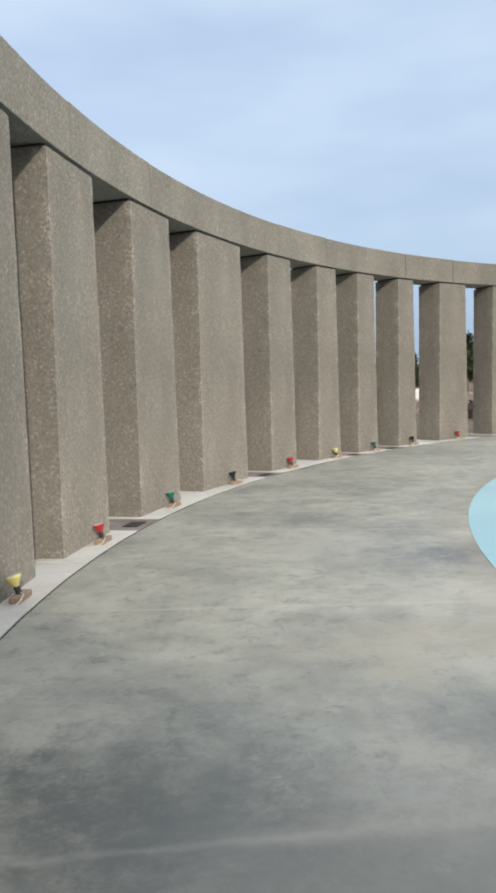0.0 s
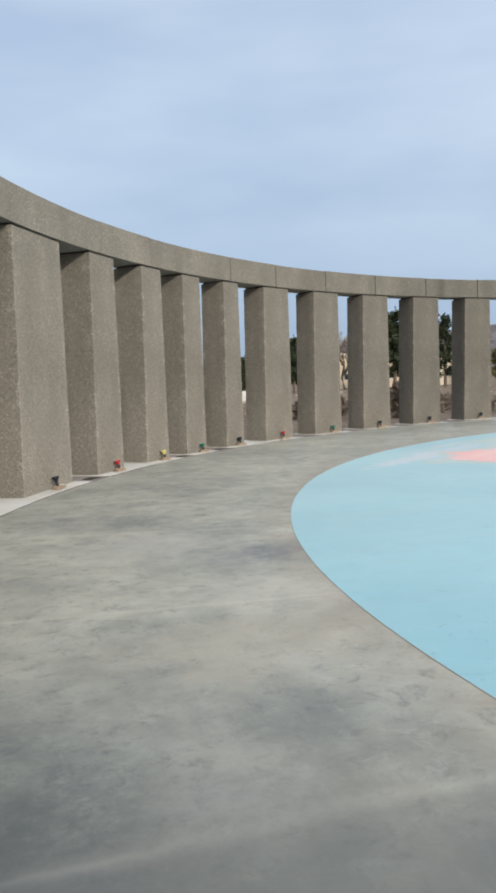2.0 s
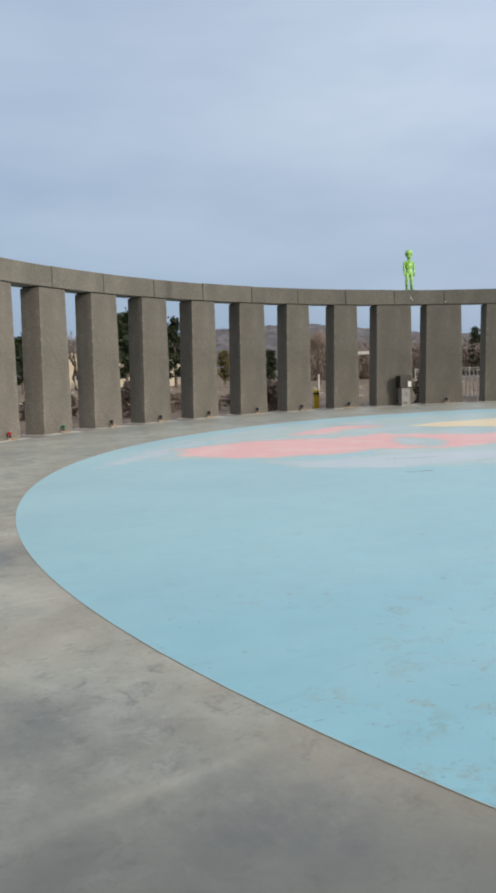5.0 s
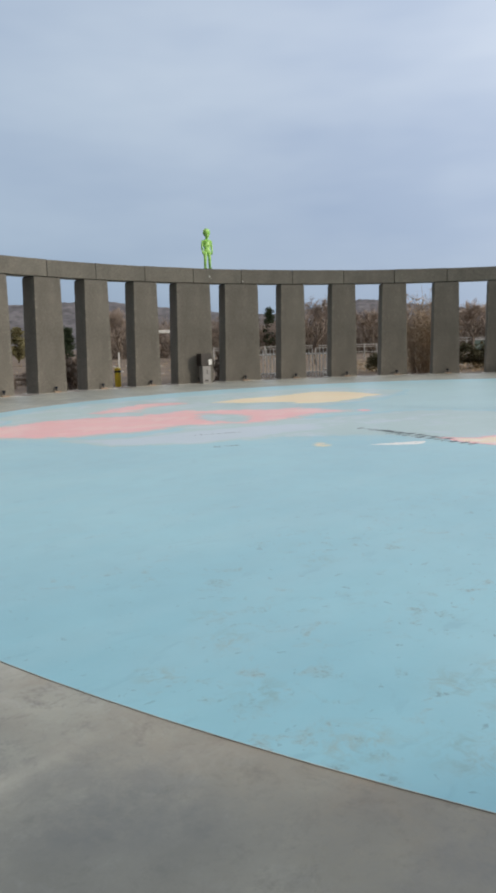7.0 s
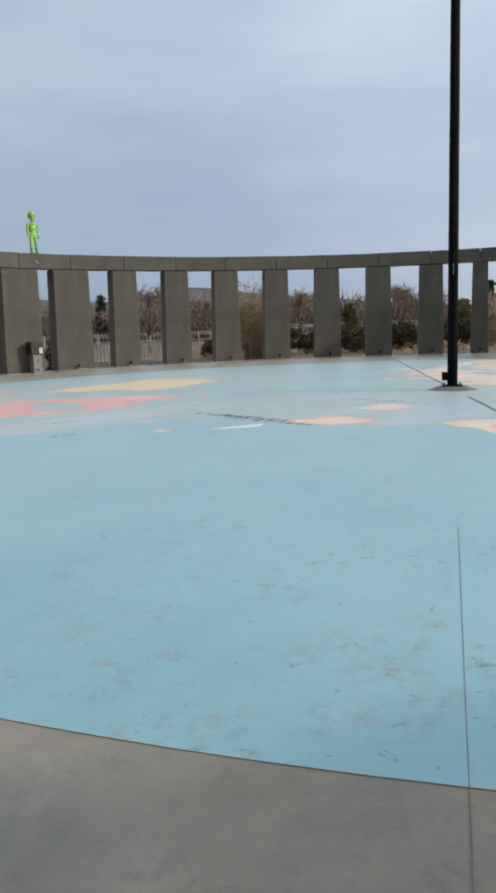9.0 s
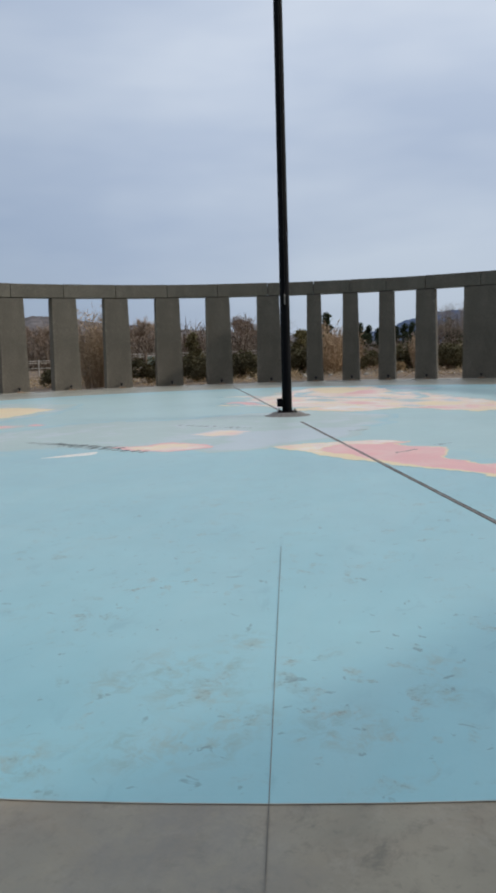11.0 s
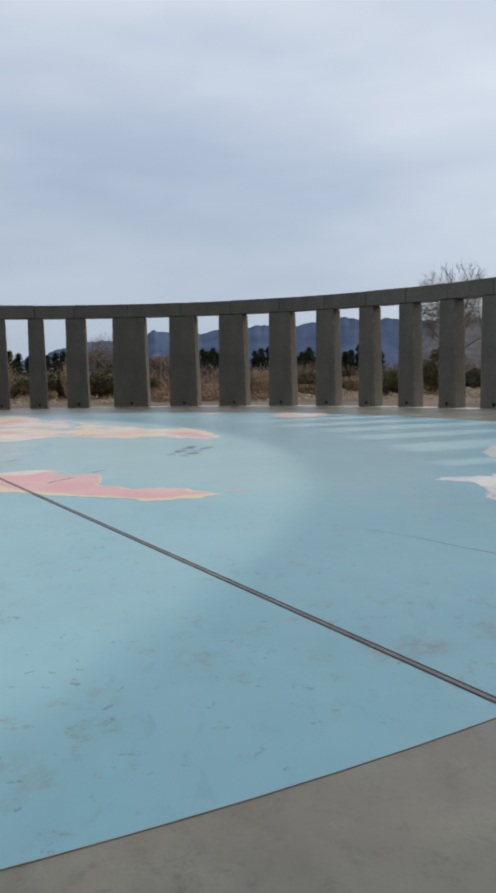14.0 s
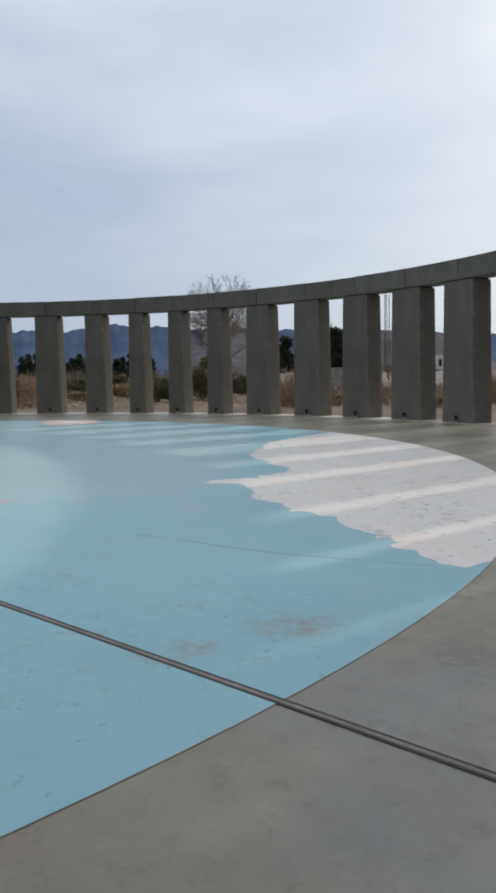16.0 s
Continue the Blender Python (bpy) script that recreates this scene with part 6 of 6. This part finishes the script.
low_rail(78.5, 33, 70.5, 34)
low_rail(66.5, 35, 59.5, 37)
post = thing("bollard", cone(0.13, 0.13, 0.86, sides=20), SAFETY_YELLOW, site(53.85, 33.2), label="yellow steel bollard on the path outside the ring", category="bollard")
part("cap", ball(0.13, 0.13, 0.06, 0, 0, 0.86, bmesh.new(), 2), SAFETY_YELLOW, post)
part("band", cone(0.134, 0.134, 0.09, z=0.70, sides=20), BROWN_METAL, post, "dark band")
sign = thing("marker_post", box(0.26, 0.10, 1.45, bevel=0.01), WHITE, site(53.6, 50, turn=53), label="white marker post beside the path", category="post")
part("foot", box(0.36, 0.2, 0.12, bevel=0.01), GREY_WALL, sign)
utility = thing("utility_box", box(0.8, 0.6, 0.95, bevel=0.02), WHITE, site(79.2, 62, turn=79), label="white utility box near the dark trees", category="box")
part("plinth", box(1.1, 0.9, 0.15, bevel=0.01), GREY_WALL, utility)


def building(az0, az1, dist, height, label, windows):
    a, b = site(az0, dist).translation, site(az1, dist).translation
    length = (b - a).length
    deg = math.degrees(math.atan2(b.y - a.y, b.x - a.x))
    house = empty("building", pose(a.x, a.y, -0.15, 0, 0, deg), label=label, category="building")
    # y to the left of the way is towards the viewer or away, by the sign of the bearing's turn
    part("wall", box(length, 10, height, length / 2, 5, 0), CREAM, house, "cream rendered wall")
    part("roof", box(length + 0.6, 10.6, 0.3, length / 2, 5, height, 0.05), STONE, house, "flat pale roof")
    part("parapet", box(length, 0.25, 0.35, length / 2, 0.1, height + 0.3, 0.02), CREAM, house)
    for k in range(windows):
        x = length * (k + 0.5) / windows
        w = part("window", box(1.3, 0.12, 1.1, x, -0.01, 1.25, 0.02), WHITE, house)
        part("pane", box(1.1, 0.06, 0.9, x, -0.06, 1.35), DARK_GLASS, w)
    return house


building(72.9, 63.4, 116, 4.7, "long low cream-coloured building behind the trees", 9)
carport = empty("carport", site(49.9, 92, turn=320), label="open carport with a white flat roof on thin posts", category="carport")
part("roof", box(5.5, 4.5, 0.35, 0, 0, 3.35, 0.03), WHITE, carport)
for px, py in ((-2.5, -2), (2.5, -2), (-2.5, 2), (2.5, 2)):
    part("post", cone(0.07, 0.07, 3.4, px, py, 0, 10), WHITE, carport)
tent = empty("shelter", site(26.7, 108, turn=20), label="small pale green shelter with a white roof edge", category="shelter")
part("body", box(3.2, 2.4, 1.6, 0, 0, 0, 0.05), material("pale_green_sheet", (0.30, 0.44, 0.38), (0.38, 0.52, 0.46), rough=0.7), tent)
part("roof", box(3.6, 2.8, 0.16, 0, 0, 1.6, 0.04), WHITE, tent)

# embankment, wall, trailer and mast on the far side
bm = bmesh.new()
prev = None
for k in range(41):
    az = -27.0 - k * 0.55
    row = []
    for d, h in ((88, -0.2), (98, 0.2), (112, 1.3), (125, 1.9), (150, 2.3), (190, 2.6), (240, 2.6), (300, -0.2)):
        ramp = min(1.0, k / 6)
        p = site(az, d, 0).translation
        row.append(bm.verts.new((p.x, p.y, -0.2 + (h + 0.2) * ramp + 0.12 * noise.noise((p.x * 0.1, p.y * 0.1, 2)) * ramp)))
    if prev:
        for a in range(7):
            bm.faces.new((prev[a], prev[a + 1], row[a + 1], row[a]))
    prev = row
bmesh.ops.recalc_face_normals(bm, faces=bm.faces)
thing("ground_embankment", bm, EMBANK, label="low grey gravel embankment beyond the ring", kind="structure")
wall = thing("stone_wall", box(9.0, 0.5, 2.45, bevel=0.03), GREY_WALL, site(-29.4, 84, turn=60), label="low grey block wall before the dark pines", category="wall")
part("coping", box(9.1, 0.62, 0.14, 0, 0, 2.45, 0.02), STONE, wall)
trailer = empty("trailer", site(-37.0, 150, 2.2, turn=-37), label="white site trailer with one dark window", category="trailer")
part("body", box(5.5, 3.2, 2.7, 0, 0, 0.35, 0.06), WHITE, trailer)
part("window", box(0.1, 0.55, 1.3, -2.74, 0.35, 1.0, 0.01), DARK_GLASS, trailer)
for wy in (-1.0, 1.0):
    part("wheel", cone(0.36, 0.36, 0.25, -0.4, wy, 0.36, 18, turn=Matrix.Rotation(radians(90), 4, "X")), SOCKET, trailer)
boulder = bmesh.new()
ball(1.3, 1.1, 0.9, 0, 0, 0.5, boulder, 3)
for v in boulder.verts:
    v.co += v.co.normalized() * 0.25 * noise.noise(v.co * 1.3)
    v.co.z = max(v.co.z, 0)
thing("boulder", boulder, STONE, site(-25.6, 76, s=1.45), label="pale rounded boulder among the scrub", category="boulder")

mast = empty("lattice_mast", site(-33.05, 190, 0.0, turn=15), label="tall thin steel lattice mast", category="mast")
H_MAST = 21.2
corners = [(0.68 * math.cos(radians(120 * k)), 0.68 * math.sin(radians(120 * k))) for k in range(3)]
for x, y in corners:
    part("leg", tube([(x, y, 0), (x, y, H_MAST)], 0.062, 6), BROWN_METAL, mast)
for k in range(14):
    bm = bmesh.new()
    z = 1.5 * k
    for a in range(3):
        p, q = corners[a], corners[(a + 1) % 3]
        tube([(*p, z), (*q, z + 1.5)], 0.036, 4, bm)
        tube([(*p, z + 1.5), (*q, z + 1.5)], 0.032, 4, bm)
    part("brace", bm, BROWN_METAL, mast)


# ---- mountains ----
def ridge(name, control, dist, mat, label, seed, rough):
    """A range of hills: bearings and heights in degrees above the horizon, folded by noise."""
    control = sorted(control)
    az0, az1 = control[0][0], control[-1][0]
    steps = int((az1 - az0) / 0.12)
    bm = bmesh.new()
    prev = None
    for i in range(steps + 1):
        az = az0 + (az1 - az0) * i / steps
        el = float(np.interp(az, [c[0] for c in control], [c[1] for c in control]))
        smooth_el = el
        el += rough * (noise.noise((az * 0.9, seed, 0)) + 0.6 * noise.noise((az * 2.6, seed, 4)) + 0.35 * noise.noise((az * 6.1, seed, 8)))
        row = []
        for k in range(17):
            f = k / 16
            d = dist * (0.82 + 0.18 * f + 0.004 * noise.noise((az * 0.8, f * 4, seed)) + 0.0015 * noise.noise((az * 2.0, f * 9, seed)))
            h = math.tan(radians(max(smooth_el + (el - smooth_el) * f ** 6, 0.05))) * dist * f ** 1.25 * (1 if f == 1.0 else 1 + (1 - f) * (0.06 * noise.noise((az * 0.9, f * 4, seed + 2)) + 0.04 * noise.noise((az * 2.2, f * 9, seed + 6))))
            p = site(az, d, 0).translation
            row.append(bm.verts.new((p.x, p.y, 1.55 * f - 3 * (1 - f) + h)))
        if prev:
            for a in range(16):
                bm.faces.new((prev[a], prev[a + 1], row[a + 1], row[a]))
        prev = row
    bmesh.ops.recalc_face_normals(bm, faces=bm.faces)
    for f in bm.faces:
        f.smooth = True
    return thing(name, bm, mat, label=label, kind="structure")


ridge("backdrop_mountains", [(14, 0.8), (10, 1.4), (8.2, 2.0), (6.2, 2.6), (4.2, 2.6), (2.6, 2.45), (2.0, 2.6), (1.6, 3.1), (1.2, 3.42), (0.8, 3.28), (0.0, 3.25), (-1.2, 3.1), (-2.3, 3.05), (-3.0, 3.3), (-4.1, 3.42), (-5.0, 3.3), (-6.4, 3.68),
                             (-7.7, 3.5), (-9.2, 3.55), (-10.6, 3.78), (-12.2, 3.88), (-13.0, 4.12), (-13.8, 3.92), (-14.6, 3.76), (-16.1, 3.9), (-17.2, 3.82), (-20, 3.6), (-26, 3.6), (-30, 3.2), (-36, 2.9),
                             (-41, 2.85), (-48, 2.4)], 3000, RIDGE_FAR, "distant mountain range, blue from haze in its colour", 2.0, 0.16)
ridge("backdrop_hills", [(-17.6, 0.6), (-18.4, 2.6), (-19.5, 3.75), (-21, 3.95), (-23.2, 3.7), (-24.6, 2.4), (-26, 0.7)], 1500, RIDGE_NEAR, "grey-brown scrub hill", 5.0, 0.06)
ridge("backdrop_hills", [(-31, 0.8), (-32.5, 3.35), (-33.7, 3.35), (-36.6, 3.2), (-38.5, 2.6), (-40, 1.2), (-42, 0.4)], 1500, RIDGE_NEAR, "grey-brown scrub hill", 7.0, 0.06)
ridge("backdrop_hills", [(86, 0.4), (78, 1.0), (70, 2.2), (64, 3.0), (61, 3.2), (57.5, 3.35), (54, 3.4), (50, 2.9), (46, 2.5), (42, 2.2), (38, 2.6), (35.5, 3.1), (34, 3.0),
                         (30.5, 2.5), (27, 2.1), (22, 1.7), (16, 1.2), (10, 0.6)], 2200, RIDGE_NEAR, "lilac-grey bare hills on the horizon", 9.0, 0.10)
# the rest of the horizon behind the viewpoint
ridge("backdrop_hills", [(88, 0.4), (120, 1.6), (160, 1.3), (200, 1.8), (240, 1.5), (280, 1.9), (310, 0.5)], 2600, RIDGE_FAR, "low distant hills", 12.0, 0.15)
